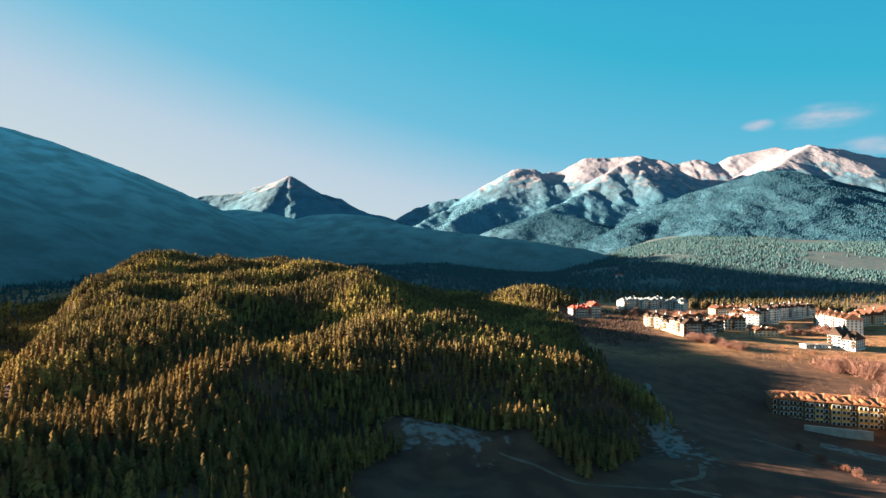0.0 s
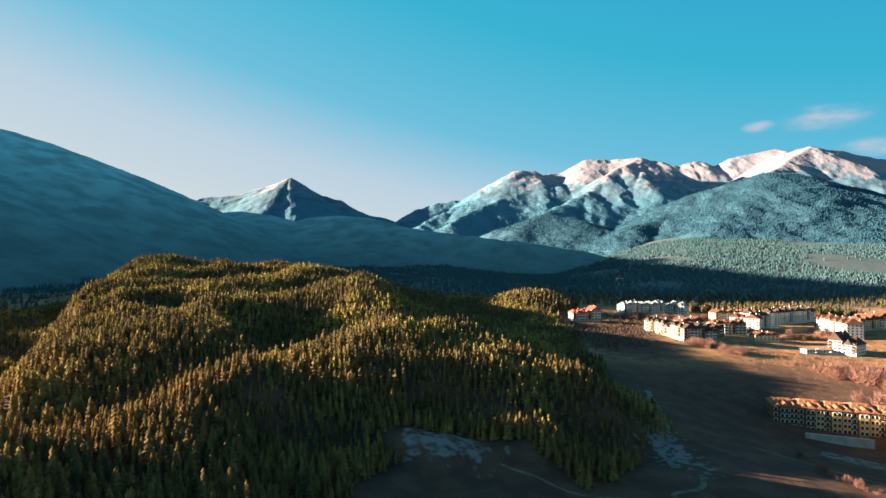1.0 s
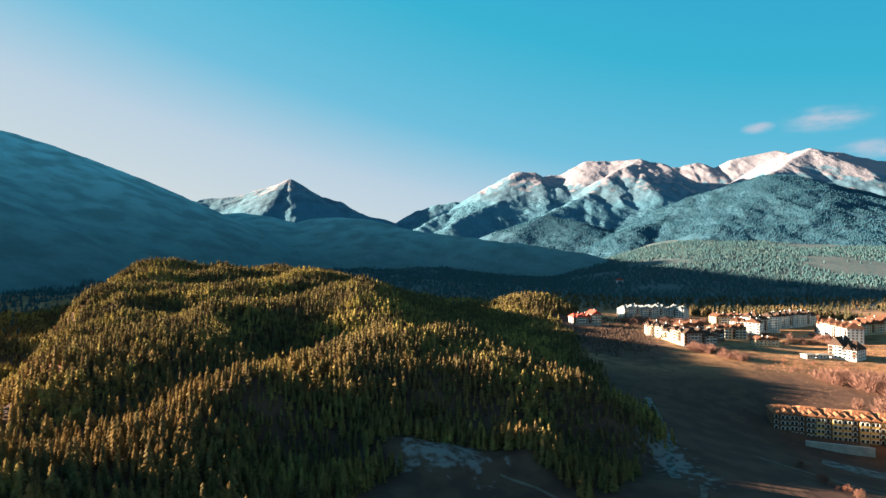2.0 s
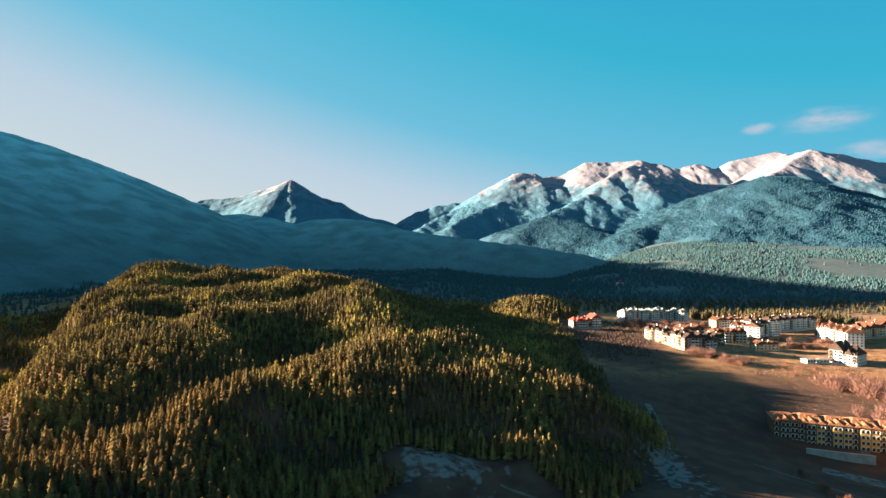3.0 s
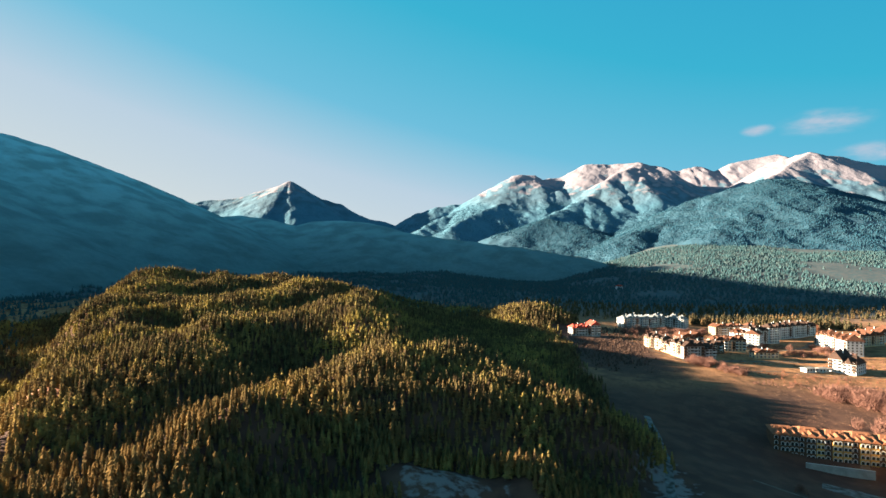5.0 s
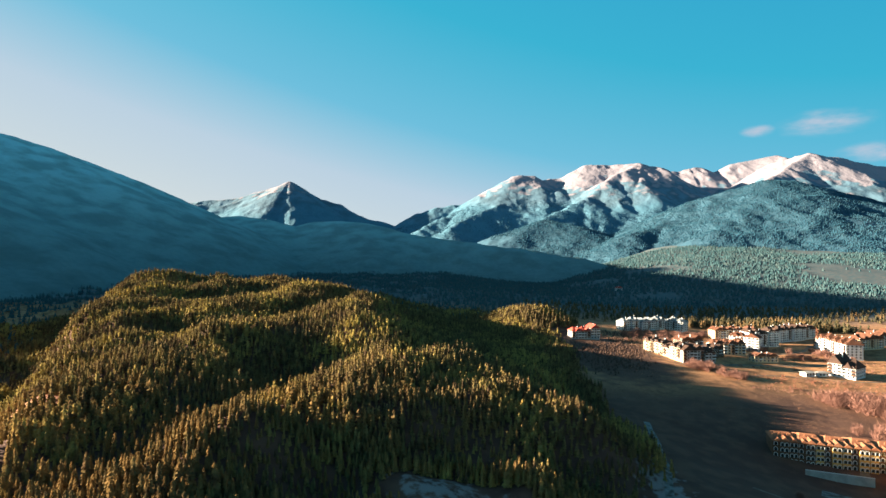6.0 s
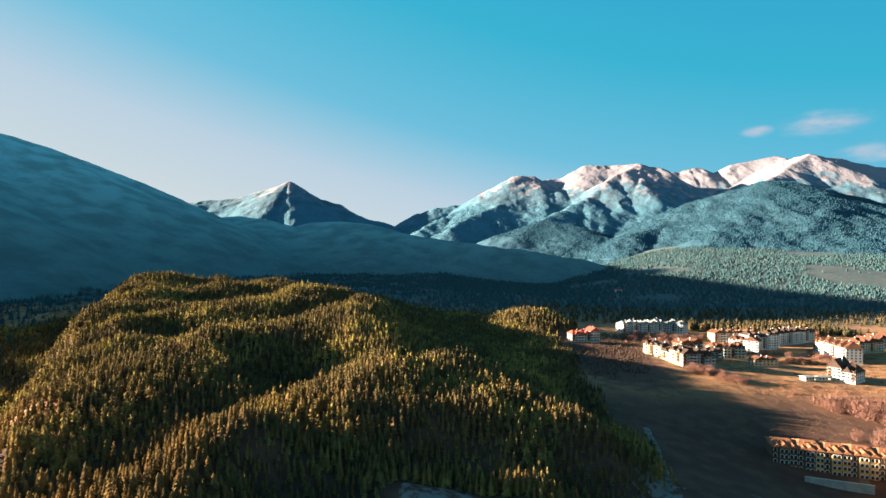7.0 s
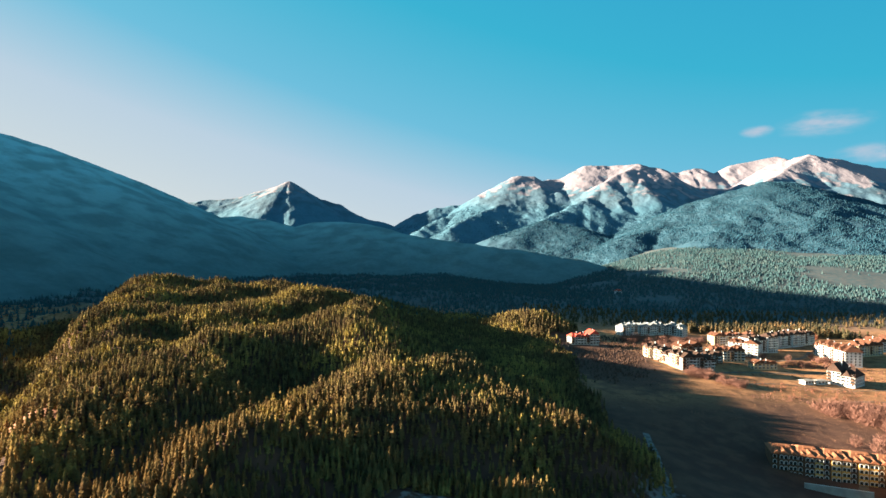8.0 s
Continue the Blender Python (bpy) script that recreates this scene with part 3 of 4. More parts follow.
def slope_woods(label, x0, x1, y0, y1, gap, seed, height, material, top, thick=0.5):
    """Conifers on a mountainside up to its tree line, thinning out in glades."""
    def where(x, y):
        z = height(x, y)
        glade = step(-thick - 0.2, 0.25 - thick, layers(x, y, 260, 45, 4))
        return 0.9 * glade * (z > ground(x, y)) * step(60, -60, z - top - 130 * bumps(x, y, 210, seed))
    s = grid_spots(x0, x1, y0, y1, gap, seed, where, height=height)
    tagged(scatter("mountain_woods", s, np.random.default_rng(seed).uniform(3, 7.5, len(s)), np.full(len(s), 2.0), SPIRE, material, 10), label, "forest", kind="stuff")


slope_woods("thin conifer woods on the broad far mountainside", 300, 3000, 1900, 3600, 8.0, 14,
            lambda x, y: np.maximum(right_height(x, y), foot_height(x, y)), HAZED_MOUNTAIN_NEEDLES, 620)
slope_woods("woods tinted haze-blue on the foot of the snowy range", -400, 3600, 3100, 4200, 12.0, 24, range_height, HAZED_MOUNTAIN_NEEDLES, 470, 0.3)


def shrub(seed, twigs=200, dome=0.42):
    """A bare crown of height 1: a few limbs and a haze of fine twigs."""
    rng = np.random.default_rng(seed)
    v, f = [], []
    for k in range(twigs):
        a, e = rng.uniform(0, 6.3), math.asin(rng.uniform(0.0, 1.0))
        out = np.array((math.cos(a) * math.cos(e) * dome, math.sin(a) * math.cos(e) * dome, 0.22 + 0.6 * math.sin(e)))
        limb = k < twigs // 14
        p = np.zeros(3) if limb else out * rng.uniform(0.45, 0.95)
        q = out if limb else p + np.array((math.cos(a) * 0.1, math.sin(a) * 0.1, 0.2)) * rng.uniform(0.6, 1.3) + rng.normal(0, 0.05, 3)
        side = np.cross(q - p, rng.normal(0, 1, 3))
        side *= rng.uniform(0.005, 0.014) / (np.linalg.norm(side) + 1e-6)
        i0 = len(v)
        v += [p - side, p + side, q]
        f.append((i0, i0 + 1, i0 + 2))
    return np.array(v), np.array(f, int)


SHRUBS = [shrub(k) for k in range(4)]


def thicket(name, label, patches, gap, low, high, material, seed):
    def where(x, y):
        return np.clip(sum(lump(x, y, *p) for p in patches) * 1.5 + 0.4 * bumps(x, y, 12, seed) - 0.45, 0, 1)
    xs, ys = [p[0] for p in patches], [p[1] for p in patches]
    s = grid_spots(min(xs) - 70, max(xs) + 70, min(ys) - 60, max(ys) + 60, gap, seed, where)
    r = np.random.default_rng(seed)
    tagged(scatter(name, s, r.uniform(low, high, len(s)), r.uniform(0.8, 1.3, len(s)), SHRUBS, material, seed), label, "shrubs", kind="stuff")


thicket("bare_thicket", "leafless pinkish-brown thicket at the meadow edge", [(308, 392, 32, 16, -0.4), (335, 376, 36, 24), (312, 360, 20, 10), (355, 352, 30, 26), (400, 400, 40, 18)], 3.0, 7, 13, TWIGS, 71)
thicket("bare_thicket", "leafless pinkish-brown scrub below the houses", [(236, 490, 14, 20, 0.5), (251, 462, 12, 12)], 3.0, 5, 8.5, TWIGS, 72)
thicket("rust_scrub", "rust-coloured scrub along the track beside the apartment block", [(166, 248, 6, 11), (160, 229, 6, 9), (160, 213, 7, 8), (168, 203, 11, 6), (186, 194, 16, 8)], 5.0, 2, 4.2, RUST_TWIGS, 73)
thicket("bare_thicket", "sparse bare trees among the houses", [(330, 600, 45, 10), (415, 590, 12, 20), (260, 620, 40, 12), (250, 660, 40, 20), (380, 560, 30, 14), (320, 690, 60, 14)], 4.6, 4, 9, TWIGS, 74)
thicket("rust_scrub", "low rust-brown scrub scattered over the meadow", [(330, 440, 60, 20), (290, 470, 40, 12), (420, 470, 40, 30), (300, 510, 50, 8)], 6.5, 1.2, 3.2, RUST_TWIGS, 75)
s5 = grid_spots(300, 760, 690, 800, 6.5, 15, lambda x, y: 0.8 * step(0, 14, y - (715 + 0.02 * (x - 300))) * step(-0.5, 0.2, bumps(x, y, 60, 51)))
tagged(scatter("conifer_row", s5, np.random.default_rng(4).uniform(10, 17, len(s5)), np.full(len(s5), 1.25), COARSE, PARK_NEEDLES, 11),
       "row of tall conifers behind the town", "forest", kind="stuff")
TUFTS = [shrub(90 + k, 22, 0.9) for k in range(3)]
s6 = grid_spots(170, 560, 330, 690, 3.9, 16, lambda x, y: 0.75 * step(-0.5, 0.3, bumps(x, y, 38, 61)) + 0.15)
tagged(scatter("dry_grass", s6, np.random.default_rng(6).uniform(0.6, 1.9, len(s6)), np.random.default_rng(7).uniform(1.0, 2.4, len(s6)), TUFTS, STRAW, 12),
       "tufts of straw-coloured dry grass on the meadow", "grass", kind="stuff")
thicket("heath_scrub", "patchy brown scrub between meadow and town", [(280, 430, 50, 12), (330, 465, 50, 10), (270, 545, 30, 8), (400, 510, 50, 10), (450, 540, 30, 14), (360, 420, 60, 10)], 4.6, 0.8, 3.0, TWIGS, 77)


def rough_patch(x, y):
    """Where low brush covers the ground between hill and meadow."""
    cover = lump(x, y, 160, 560, 50, 60) + lump(x, y, 215, 450, 55, 45) + lump(x, y, 165, 370, 45, 60) + lump(x, y, 200, 310, 50, 40)
    return np.clip(cover * 1.2 + 0.6 * bumps(x, y, 16, 63) - 0.5, 0, 1)


s7 = grid_spots(90, 330, 260, 660, 4.2, 17, rough_patch)
tagged(scatter("heath_scrub", s7, np.random.default_rng(8).uniform(1.0, 3.6, len(s7)), np.random.default_rng(9).uniform(0.8, 1.5, len(s7)), TUFTS, HEATH, 13),
       "low dark brown brush on the ground below the hill", "shrubs", kind="stuff")


def brush(x, y):
    """Dense low brush added to darken, in place of hill shade, the strip between the hill, the knoll and the town."""
    cover = lump(x, y, 185, 590, 48, 60) + lump(x, y, 158, 510, 36, 55) + lump(x, y, 215, 650, 36, 36)
    yard = (x > 138) & (x < 192) & (y > 592) & (y < 628)
    return np.clip(cover * 1.5 + 0.5 * bumps(x, y, 20, 65) - 0.35, 0, 0.9) * step(0.43, 0.36, x / y) * (1 - yard)


# made-up brush: stands in for shade that the hill does not cast here
shade_spots = grid_spots(90, 300, 420, 700, 3.5, 18, brush)
tagged(scatter("heath_scrub", shade_spots, np.random.default_rng(10).uniform(1.0, 3.0, len(shade_spots)), np.random.default_rng(11).uniform(1.2, 1.9, len(shade_spots)), [conifer(2, 4, 80, 0.4), conifer(2, 5, 81, 0.42)], HEATH, 14),
       "dense dark brown brush between hill and town, added in place of hill shade", "shrubs", kind="stuff")


# ---- buildings ----
def window_mesh(w, h, name="window", frame_material=WHITE):
    """Frame ring with a pane set back in it."""
    bm = bmesh.new()
    t = 0.14
    box(bm, -w / 2 - t, w / 2 + t, -0.08, 0.05, h, h + t)
    box(bm, -w / 2 - t, w / 2 + t, -0.12, 0.05, -t, 0)
    box(bm, -w / 2 - t, -w / 2, -0.08, 0.05, 0, h)
    box(bm, w / 2, w / 2 + t, -0.08, 0.05, 0, h)
    me = bpy.data.meshes.new(name)
    bm.to_mesh(me)
    bm.free()
    me.materials.append(frame_material)
    return me


def pane_mesh(w, h):
    bm = box(bmesh.new(), -w / 2, w / 2, -0.03, 0.03, 0, h)
    me = bpy.data.meshes.new("pane")
    bm.to_mesh(me)
    bm.free()
    me.materials.append(GLASS)
    return me


FRAME, PANE = window_mesh(1.75, 1.7), pane_mesh(1.75, 1.7)
TALL_FRAME, TALL_PANE = window_mesh(2.7, 2.15, "window", BROWN), pane_mesh(2.7, 2.15)


def balcony_mesh(material):
    bm = box(bmesh.new(), -1.7, 1.7, -1.3, 0, -0.15, 0)
    box(bm, -1.7, 1.7, -1.3, -1.22, 0, 0.95)
    box(bm, -1.7, -1.62, -1.3, 0, 0, 0.95)
    box(bm, 1.62, 1.7, -1.3, 0, 0, 0.95)
    me = bpy.data.meshes.new("balcony")
    bm.to_mesh(me)
    bm.free()
    me.materials.append(material)
    return me


BALCONY, TIMBER_BALCONY = balcony_mesh(WHITE), balcony_mesh(BROWN)


def dormer(house, x, y, z, turn, roof_material, wall_material):
    d = part("dormer", box(bmesh.new(), -0.9, 0.9, -0.2, 2.4, 0, 1.3), wall_material, house)
    d.matrix_basis = pose(x, y, z, 0, 0, turn)
    part("dormer_roof", gable(bmesh.new(), -1.25, 1.25, -0.5, 2.6, 1.3, 0.8, 0.12, "y"), roof_material, d)
    put("pane", PANE, d, m=pose(0, -0.24, 0.15) @ Matrix.Diagonal((0.7, 1, 0.65, 1)))


def house(p0, p1, deep, storeys, wall_material, roof_material, label, seed, balconies=True, pitch=0.34, floor_height=2.9, name="apartment_house"):
    """A house whose front runs from p0 to p1: sections that step in height and depth, with rows of windows, balconies, pitched roofs and dormers."""
    r = random.Random(seed)
    a, b = Vector(p0), Vector(p1)
    length, turn = (b - a).length, math.degrees(math.atan2(b.y - a.y, b.x - a.x))
    n = Vector((-(b - a).y, (b - a).x)).normalized()
    corners = [a, b, a + n * deep, b + n * deep]
    z = min(float(ground(c.x, c.y)) for c in corners)
    top = max(float(ground(c.x, c.y)) for c in corners) - z
    ob = tagged(new(name), label, "building")
    mid = (a + b) / 2
    ob.matrix_basis = pose(mid.x, mid.y, z, 0, 0, turn)
    hl = length / 2
    count = max(1, round(length / 13))
    long = length / count
    for i in range(count):
        x0, x1 = -hl + i * long + 0.002, -hl + (i + 1) * long - 0.002
        out = r.choice((0.0, 0.0, -1.4, 1.2)) if count > 1 else 0.0
        floors = storeys - (1 if storeys > 3 and r.random() < 0.3 else 0)
        h = floors * floor_height + 0.5 * top + 0.4 + r.uniform(-0.3, 0.3)
        part("wall", box(bmesh.new(), x0, x1, out, deep + out * 0.5, -1.5, h), wall_material, ob)
        rise = pitch * deep * r.uniform(0.85, 1.15)
        along = "y" if count > 1 and r.random() < 0.35 else "x"
        hip = 0.0 if along == "y" else min(deep * 0.35, long * 0.35)
        part("roof", gable(bmesh.new(), x0 - 0.6, x1 + 0.6, out - 0.9, deep + 0.8, h + 0.03 * i, rise, 0.2, along, hip), roof_material, ob)
        if along == "x" and storeys > 1:
            c = (x0 + x1) / 2 + r.uniform(-1.5, 1.5)
            w = r.uniform(1.8, 2.6)
            part("cross_roof", gable(bmesh.new(), c - w - 0.4, c + w + 0.4, out - 1.2, deep / 2, h + 0.3, rise * 0.75, 0.18, "y"), roof_material, ob)
            part("gable_wall", box(bmesh.new(), c - w, c + w, out - 0.7, out + 1.0, h - 0.4, h + 0.9), WHITE if r.random() < 0.6 else BROWN, ob)
        bays = max(2, int(long / 3.4))
        dark = r.randrange(bays)
        for s in range(floors):
            zz = h - (floors - s) * floor_height + 0.75
            for k in range(bays):
                x = x0 + (k + 0.5) * long / bays
                if balconies and k % 2 == seed % 2 and s > 0:
                    w = put("window", TALL_FRAME, ob, m=pose(x, out - 0.02, zz - 0.65))
                    put("pane", TALL_PANE, w)
                    put("balcony", BALCONY if (k + i) % 3 else TIMBER_BALCONY, ob, m=pose(x, out, zz - 0.7))
                else:
                    w = put("window", FRAME, ob, m=pose(x, out - 0.02, zz))
                    put("pane", PANE, w)
            for side, x in ((-90, x0 - 0.02), (90, x1 + 0.02)):
                if (side < 0 and i == 0) or (side > 0 and i == count - 1):
                    rows = max(1, int(deep / 4))
                    for k in range(rows):
                        w = put("window", FRAME, ob, m=pose(x, out + (k + 0.5) * deep / rows, zz, 0, 0, side))
                        put("pane", PANE, w)
        if storeys > 1:
            for k in range(max(1, int(long / 4.2))):
                x = x0 + (k + 0.5) * long / max(1, int(long / 4.2)) + r.uniform(-0.6, 0.6)
                dormer(ob, x, out + r.uniform(0.3, 1.6), h + 0.25 + r.uniform(0, 0.4), 0, roof_material, WHITE)
            x = r.uniform(x0 + 2, x1 - 2)
            part("chimney", box(bmesh.new(), x, x + 0.7, deep / 2 - 0.4, deep / 2 + 0.3, h + rise * 0.5, h + rise + 1.1), WHITE, ob)
    return ob


TOWN = [
    ((236, 693), (260, 706), 13, 4, WHITE, FROSTED_TILE, "white apartment house with a frosted roof in shade"),
    ((264, 706), (302, 728), 13, 4, WHITE, FROSTED_TILE, "long white apartment house in shade at the woods"),
    ((300, 742), (322, 716), 14, 4, WHITE, FROSTED_TILE, "white apartment house catching the sun"),
    ((213, 566), (229, 514), 14, 4, CREAM, DARK_TILE, "cream apartment house with a brown roof in low sun"),
    ((229, 509), (262, 516), 13, 4, GREY, DARK_TILE, "dark apartment house in shade behind a courtyard"),
    ((268, 541), (290, 552), 11, 3, BROWN, DARK_TILE, "dark timber-clad house in the courtyard"),
    ((285, 566), (318, 562), 14, 4, CREAM, TILE, "cream apartment house with a red-brown roof"),
    ((262, 590), (292, 600), 12, 3, BROWN, TILE, "brown house with a broad red-brown roof"),
    ((340, 668), (398, 678), 13, 4, CREAM, TILE, "cream apartment house in the upper row"),
    ((330, 618), (352, 596), 13, 5, WHITE, TILE, "white apartment house with a terracotta roof"),
    ((356, 622), (398, 634), 14, 6, WHITE, DARK_TILE, "tall white apartment house in low sun"),
    ((404, 652), (480, 690), 14, 5, WHITE, DARK_TILE, "long white apartment house, its front in blue shade"),
    ((434, 628), (424, 562), 16, 5, WHITE, TILE, "large white apartment block with a terracotta roof"),
    ((440, 580), (470, 598), 12, 3, GREY, DARK_TILE, "grey house behind the white block"),
    ((356, 496), (368, 478), 22, 4, WHITE, DARK_TILE, "white apartment house on the meadow with dark roof"),
    ((462, 606), (512, 622), 16, 4, CREAM, TILE, "cream apartment house with a ribbed roof"),
    ((520, 640), (580, 660), 16, 4, WHITE, TILE, "white apartment house at the edge of town"),
    ((312, 534), (338, 538), 9, 2, CREAM, TILE, "low cream house on the meadow"),
    ((148, 606), (180, 612), 13, 4, GREY, RED_TILE, "grey apartment block with a bright red roof"),
]
for k, (p0, p1, deep, storeys, wall_m, roof_m, label) in enumerate(TOWN):
    house(p0, p1, deep, storeys, wall_m, roof_m, label, k)
for k, (p0, p1) in enumerate((((326, 481), (336, 484)), ((341, 486), (352, 489)))):
    house(p0, p1, 6, 1, WHITE, CONCRETE, "small flat white shed on the meadow", k, False, 0.12, name="shed")


# ---- the long apartment block ----
def arch_mesh(w, h, t=0.2, deep=0.35):
    """A white surround with an arched head."""
    bm = bmesh.new()
    inner, outer = [], []
    for k in range(9):
        a = math.pi * k / 8
        for ring, g in ((inner, 0.0), (outer, t)):
            ring.append((-(w / 2 + g) * math.cos(a), h * 0.62 + (h * 0.38 + g) * math.sin(a)))
    inner = [(-w / 2, 0)] + inner + [(w / 2, 0)]
    outer = [(-w / 2 - t, 0)] + outer + [(w / 2 + t, 0)]
    grid = [[bm.verts.new((x, y, z)) for x, z in ring] for y in (-deep, 0) for ring in (inner, outer)]
    fi, fo, bi, bo = grid
    for k in range(len(inner) - 1):
        bm.faces.new((fi[k], fi[k + 1], fo[k + 1], fo[k]))
        bm.faces.new((fo[k], fo[k + 1], bo[k + 1], bo[k]))
        bm.faces.new((bi[k], bi[k + 1], fi[k + 1], fi[k]))
    me = bpy.data.meshes.new("arch")
    bm.to_mesh(me)
    bm.free()
    me.materials.append(WHITE)
    return me


ARCH = arch_mesh(1.5, 1.85, 0.25)
ARCH_PANE = pane_mesh(1.42, 1.5)


def long_block(p0, p1, deep=15.0, storeys=4, floor_height=3.05):
    a, b = Vector(p0), Vector(p1)
    length, turn = (b - a).length, math.degrees(math.atan2(b.y - a.y, b.x - a.x))
    z = 12.2
    ob = tagged(new("apartment_block"), "long brown and ochre apartment block with white arched windows", "building")
    mid = (a + b) / 2
    ob.matrix_basis = pose(mid.x, mid.y, z, 0, 0, turn)
    hl, h = length / 2, storeys * floor_height
    part("plinth", box(bmesh.new(), -hl, hl, -0.5, deep, -8, 0.0), BROWN, ob)
    part("wall", box(bmesh.new(), -hl, hl, 0, deep, 0.004, h), BROWN, ob, "dark brown timber-coloured walls")
    n = int(round(length / 12.5))
    step_x = length / n
    for k in range(n):
        x0 = -hl + k * step_x
        bay = part("bay", box(bmesh.new(), x0 + 3.6, x0 + 7.9, -1.0, -0.003, 0.01, h), OCHRE if k > 1 else BROWN, ob, "ochre plastered bay" if k > 1 else "brown bay")
        if k > 0:
            part("bay", box(bmesh.new(), x0 + 8.5, x0 + min(12.5, step_x - 0.2), -0.6, -0.003, 0.01, h), OCHRE, ob, "ochre plastered bay")
        part("eaves_band", box(bmesh.new(), x0 + 0.01, x0 + step_x - 0.01, -1.25, 0.3, h - 0.28, h + 0.08), BROWN, ob)
        for s in range(storeys):
            zz = s * floor_height + 0.6
            for x, y in ((1.6, -0.02), (4.7, -1.02), (6.85, -1.02), (9.6, -0.62 if k > 0 else -0.02), (11.5, -0.62 if k > 0 else -0.02)):
                w = put("window", ARCH, ob, m=pose(x0 + x * step_x / 12.5, y, zz))
                put("pane", ARCH_PANE, w, m=pose(0, -0.06, 0))
        eaves = h + 0.02 * k
        part("roof", gable(bmesh.new(), x0 - 0.5, x0 + step_x + 0.3, -1.6, deep + 1, eaves + 0.1 + 0.3 * (k % 2), 3.0, 0.25, "x", 3.0), BLOCK_TILE, ob, "terracotta tiled roof")
        for c, w, rise in ((2.4, 1.9, 1.5), (5.75, 2.6, 2.1), (10.2, 2.2, 1.6)):
            part("cross_roof", gable(bmesh.new(), x0 + c - w, x0 + c + w, -2.2, deep / 2, eaves + 0.32 + 0.05 * w, rise, 0.22, "y"), BLOCK_TILE, ob, "terracotta cross gable")
        for c in (3.8, 7.9):
            part("chimney", box(bmesh.new(), x0 + c, x0 + c + 0.6, 4.0, 4.6, h + 1.5, h + 3.6), BLOCK_TILE, ob)
    wing = part("wing", box(bmesh.new(), 0, 15, -34, 0, -4, h), OCHRE, ob, "ochre wing standing forward of the block")
    wing.matrix_basis = pose(hl - 6, -1.4, 0, 0, 0, -17)
    part("wing_roof", gable(bmesh.new(), -1, 16, -35, 0.5, h + 0.05, 3.4, 0.25, "y", 3), BLOCK_TILE, wing)
    for s in range(storeys):
        for k in range(8):
            w = put("window", ARCH, wing, m=pose(-0.02, -32 + 4 * k, s * floor_height + 0.45, 0, 0, -90))
            put("pane", ARCH_PANE, w, m=pose(0, -0.06, 0))
    return ob


long_block((188, 306), (246.5, 285.4))


# ---- tracks, stream, walls ----
def ribbon(name, points, wide, material, label, category, lift=0.12):
    """A strip laid on the land along a smooth line."""
    pts = []
    p = [points[0], *points, points[-1]]
    for i in range(1, len(p) - 2):
        for k in range(8):
            t = k / 8
            q = [0.5 * (2 * p[i][c] + (p[i + 1][c] - p[i - 1][c]) * t + (2 * p[i - 1][c] - 5 * p[i][c] + 4 * p[i + 1][c] - p[i + 2][c]) * t * t
                        + (3 * p[i][c] - p[i - 1][c] - 3 * p[i + 1][c] + p[i + 2][c]) * t ** 3) for c in (0, 1)]
            pts.append(q)
    pts = np.array(pts)
    d = np.gradient(pts, axis=0)
    d /= np.linalg.norm(d, axis=1)[:, None] + 1e-9
    w = wide / 2 * (1 + 0.25 * bumps(pts[:, 0], pts[:, 1], 6, 80))
    rows = []
    for k in (-1, -0.33, 0.33, 1):
        q = pts + np.stack((-d[:, 1], d[:, 0]), 1) * (w * k)[:, None]
        rows.append(np.column_stack((q, ground(q[:, 0], q[:, 1]) + lift)))
    v = np.stack(rows, 1).reshape(-1, 3)
    i = (np.arange(len(pts) - 1)[:, None] * 4 + np.arange(3)[None]).ravel()
    ob = new(name, mesh_of(name, v, np.stack((i, i + 4, i + 5, i + 1), 1)[:, ::-1], material, True))
    return tagged(ob, label, category, kind="structure")


ribbon("stream", [(126, 330), (120, 300), (110, 262), (100, 235), (92, 210)], 3.5, FROST, "frosted stony stream bed at the foot of the wooded hill", "stream")
ribbon("track", [(99, 205), (93, 192), (80, 185), (84, 179), (100, 172)], 1.8, TRACK, "pale dirt track across the shaded meadow", "track")
ribbon("path", [(22, 196), (34, 187), (48, 181), (70, 181), (95, 178)], 1.2, TRACK, "thin pale footpath below the forest", "path")
ribbon("road", [(225, 500), (255, 505), (300, 520), (340, 528), (400, 540)], 5, TRACK, "pale road in front of the houses", "road")
ribbon("road", [(222, 282), (236, 300), (262, 318), (300, 330), (360, 338)], 4.5, TRACK, "pale road behind the apartment block", "road")
ribbon("yard", [(186, 264), (197, 256), (209, 247)], 12, FROST, "pale frosted yard before the apartment block", "yard", 0.15)
ribbon("road", [(148, 256), (164, 239), (179, 221), (200, 200)], 2.6, TRACK, "narrow road in front of the apartment block", "road")


def garden_wall(p0, p1, high, label):
    a, b = Vector(p0), Vector(p1)
    z = min(float(ground(*a)), float(ground(*b))) - 1.0
    ob = tagged(new("retaining_wall"), label, "wall", kind="structure")
    mid = (a + b) / 2
    ob.matrix_basis = pose(mid.x, mid.y, z, 0, 0, math.degrees(math.atan2(b.y - a.y, b.x - a.x)))
    hl = (b - a).length / 2
    n = max(2, int(hl * 2 / 4))
    for k in range(n):
        part("panel", box(bmesh.new(), -hl + 2 * hl * k / n + 0.03, -hl + 2 * hl * (k + 1) / n - 0.03, 0, 0.4, 0, high + 1), CONCRETE, ob)
    part("coping", box(bmesh.new(), -hl, hl, -0.08, 0.48, high + 1.004, high + 1.2), WHITE, ob)


garden_wall((193, 286), (221, 275), 4.6, "pale concrete retaining wall before the apartment block")


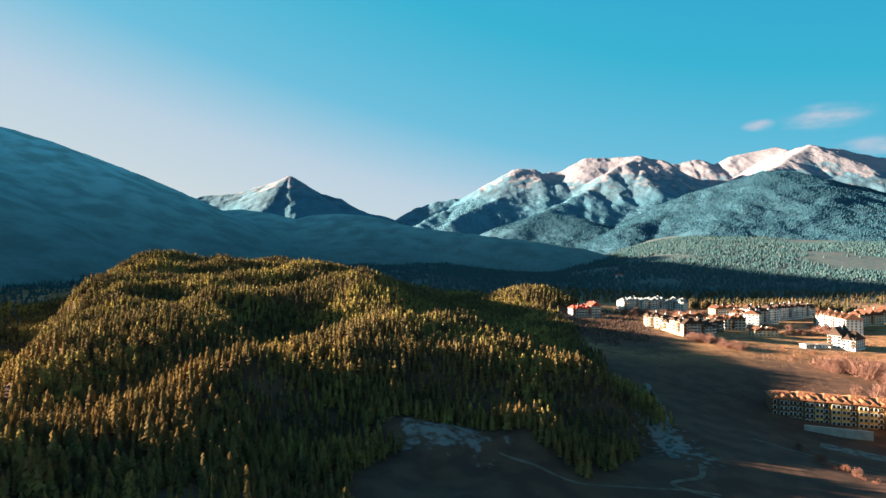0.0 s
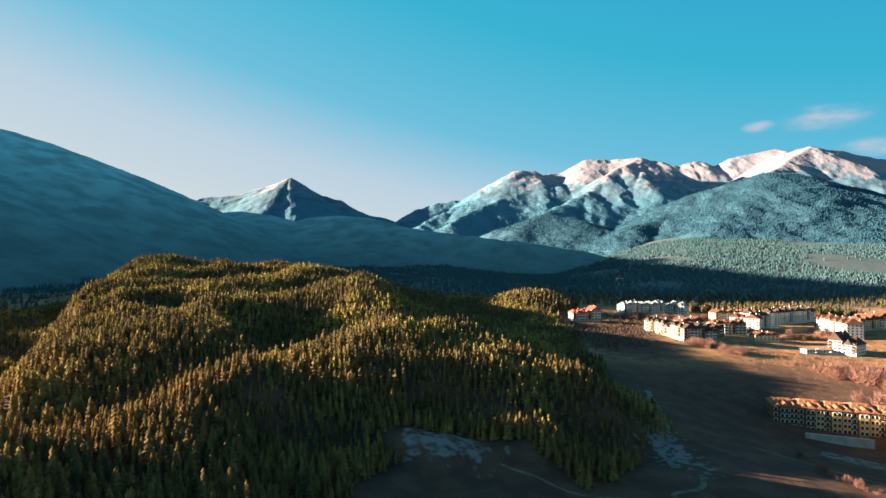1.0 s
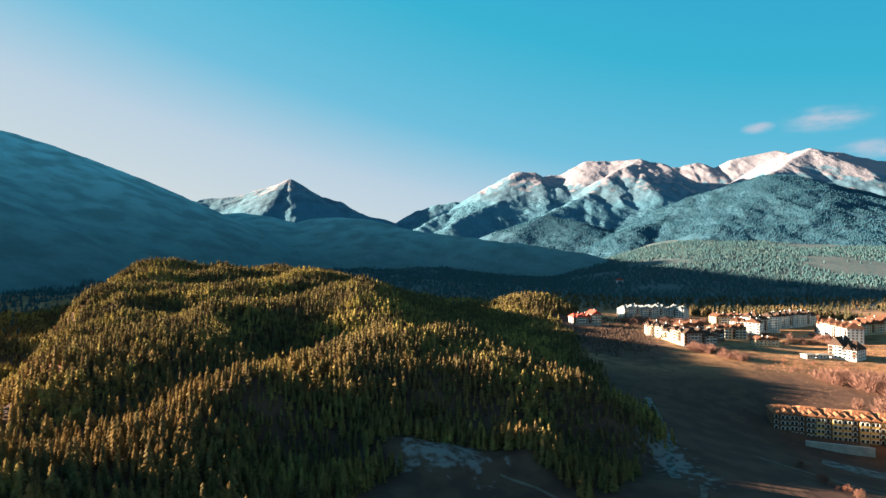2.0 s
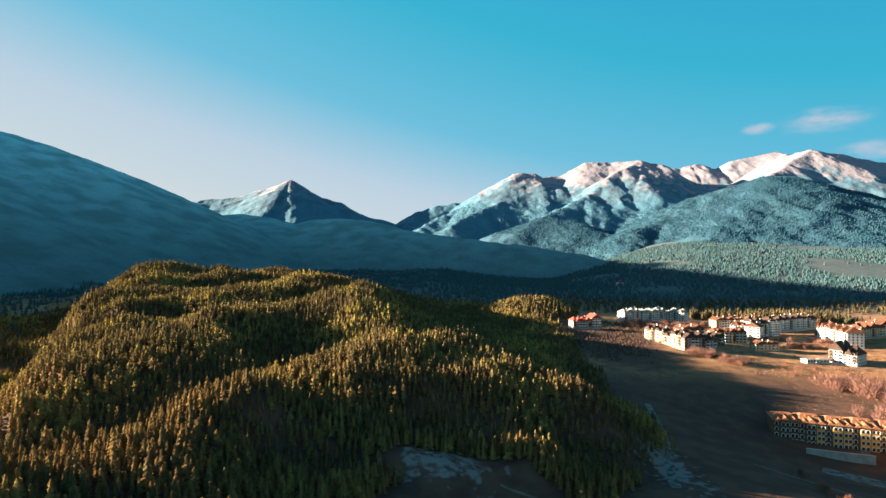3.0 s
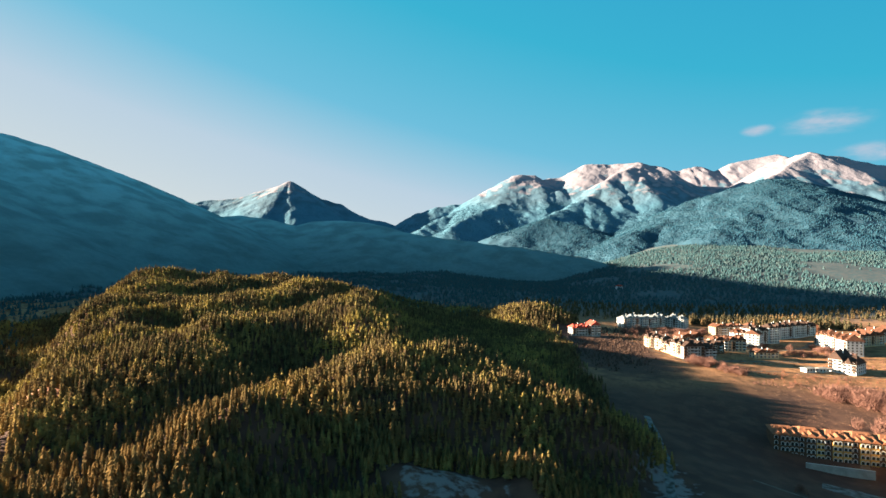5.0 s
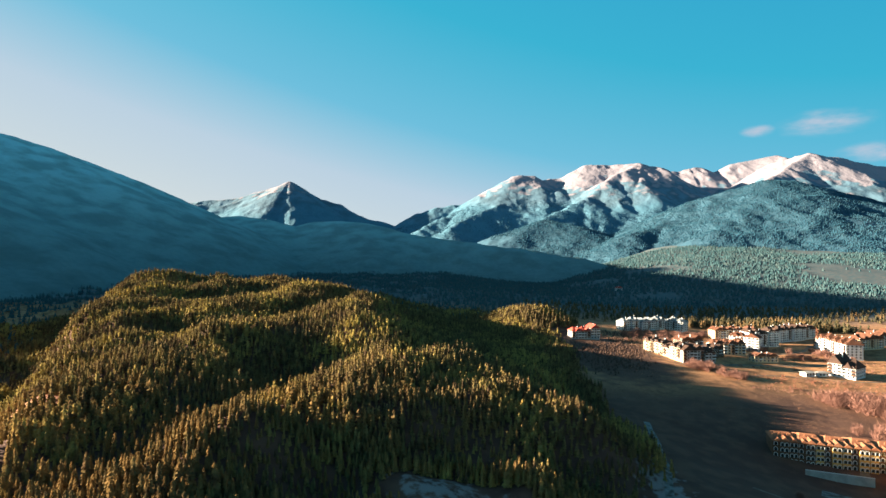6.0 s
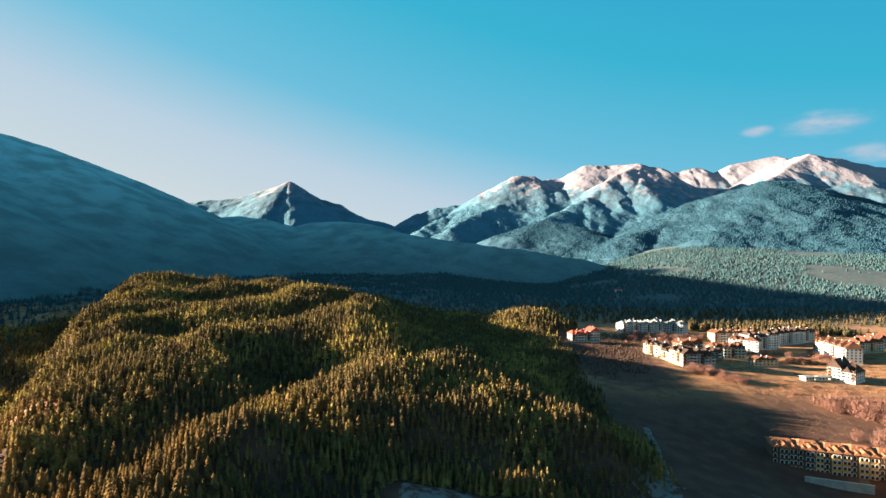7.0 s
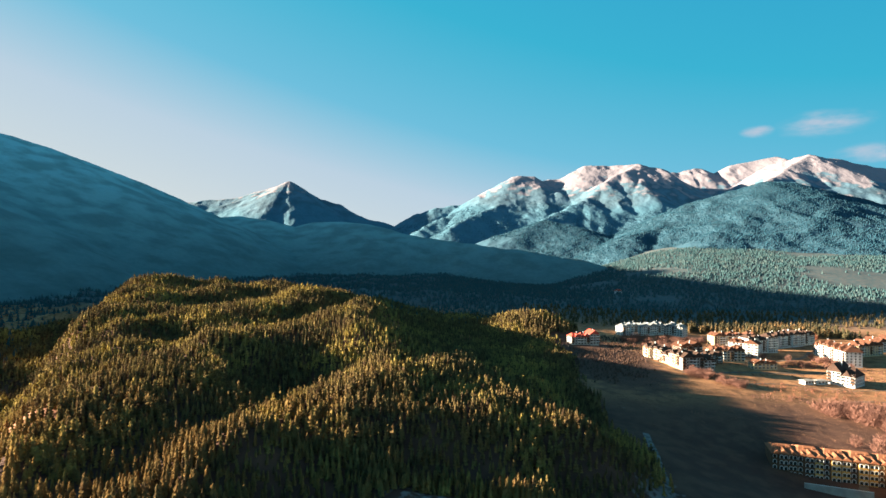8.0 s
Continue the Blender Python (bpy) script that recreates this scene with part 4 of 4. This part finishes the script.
# ---- bare trees standing singly ----
def bare_tree_meshes(seed):
    v, f = shrub(seed, 420, 0.36)
    crown = mesh_of("crown", v, f, TWIGS)
    bm = bmesh.new()
    r = random.Random(seed)
    for k in range(6):
        lean, a = (0.0, 0.0) if k == 0 else (r.uniform(0.35, 0.7), k * 1.25)
        long = 0.55 if k == 0 else 0.4
        turn = Matrix.Translation((0, 0, 0.0 if k == 0 else 0.2)) @ Euler((lean * math.cos(a), lean * math.sin(a), 0)).to_matrix().to_4x4()
        bmesh.ops.create_cone(bm, segments=6, radius1=0.018 if k == 0 else 0.009, radius2=0.004, depth=long, cap_ends=True, matrix=turn @ Matrix.Translation((0, 0, long / 2)))
    trunk = bpy.data.meshes.new("trunk")
    bm.to_mesh(trunk)
    bm.free()
    trunk.materials.append(BARK)
    return trunk, crown


BARE = [bare_tree_meshes(300 + k) for k in range(3)]
RUSTY = [mesh_of("crown", *shrub(400 + k, 520, 0.36), RUST_TWIGS) for k in range(3)]
for k, (x, y, h) in enumerate(((262, 322, 13), (270, 330, 11), (256, 332, 10), (166, 250, 5), (160, 226, 5.5), (161, 208, 5),
                               (236, 505, 8), (247, 470, 8), (222, 540, 7), (300, 590, 9), (378, 585, 9), (420, 550, 8), (260, 640, 9), (330, 640, 9))):
    tree = tagged(new("bare_tree"), "leafless pinkish-brown deciduous tree", "tree", "bare deciduous trees")
    tree.matrix_basis = pose(x, y, float(ground(x, y)) - 0.1, 0, 0, 50 * k) @ Matrix.Diagonal((h, h, h, 1))
    put("trunk", BARE[k % 3][0], tree)
    put("crown", BARE[k % 3][1], tree)
for k, (x, y, h) in enumerate(((372, 700, 15), (380, 706, 13), (366, 712, 12), (452, 722, 11), (498, 716, 12))):
    tree = tagged(new("autumn_tree"), "rust-orange autumn tree in low sun behind the town", "tree", "rusty autumn trees")
    tree.matrix_basis = pose(x, y, float(ground(x, y)) - 0.1, 0, 0, 70 * k) @ Matrix.Diagonal((h, h, h, 1))
    put("trunk", BARE[k % 3][0], tree)
    put("crown", RUSTY[k % 3], tree)
house((424, 1296), (438, 1300), 10, 2, WHITE, RED_TILE, "lone white house at the foot of the mountains", 40, False)
ribbon("path", [(205, 555), (240, 480), (262, 470), (300, 478), (360, 470), (420, 480)], 2.2, TRACK, "pale path across the sunny meadow", "path")
ribbon("path", [(300, 420), (330, 432), (380, 440), (450, 470)], 1.8, TRACK, "thin pale path through dry grass", "path")
ribbon("road", [(262, 585), (300, 575), (345, 580), (400, 600), (440, 640)], 4.5, TRACK, "pale street between the houses", "road")
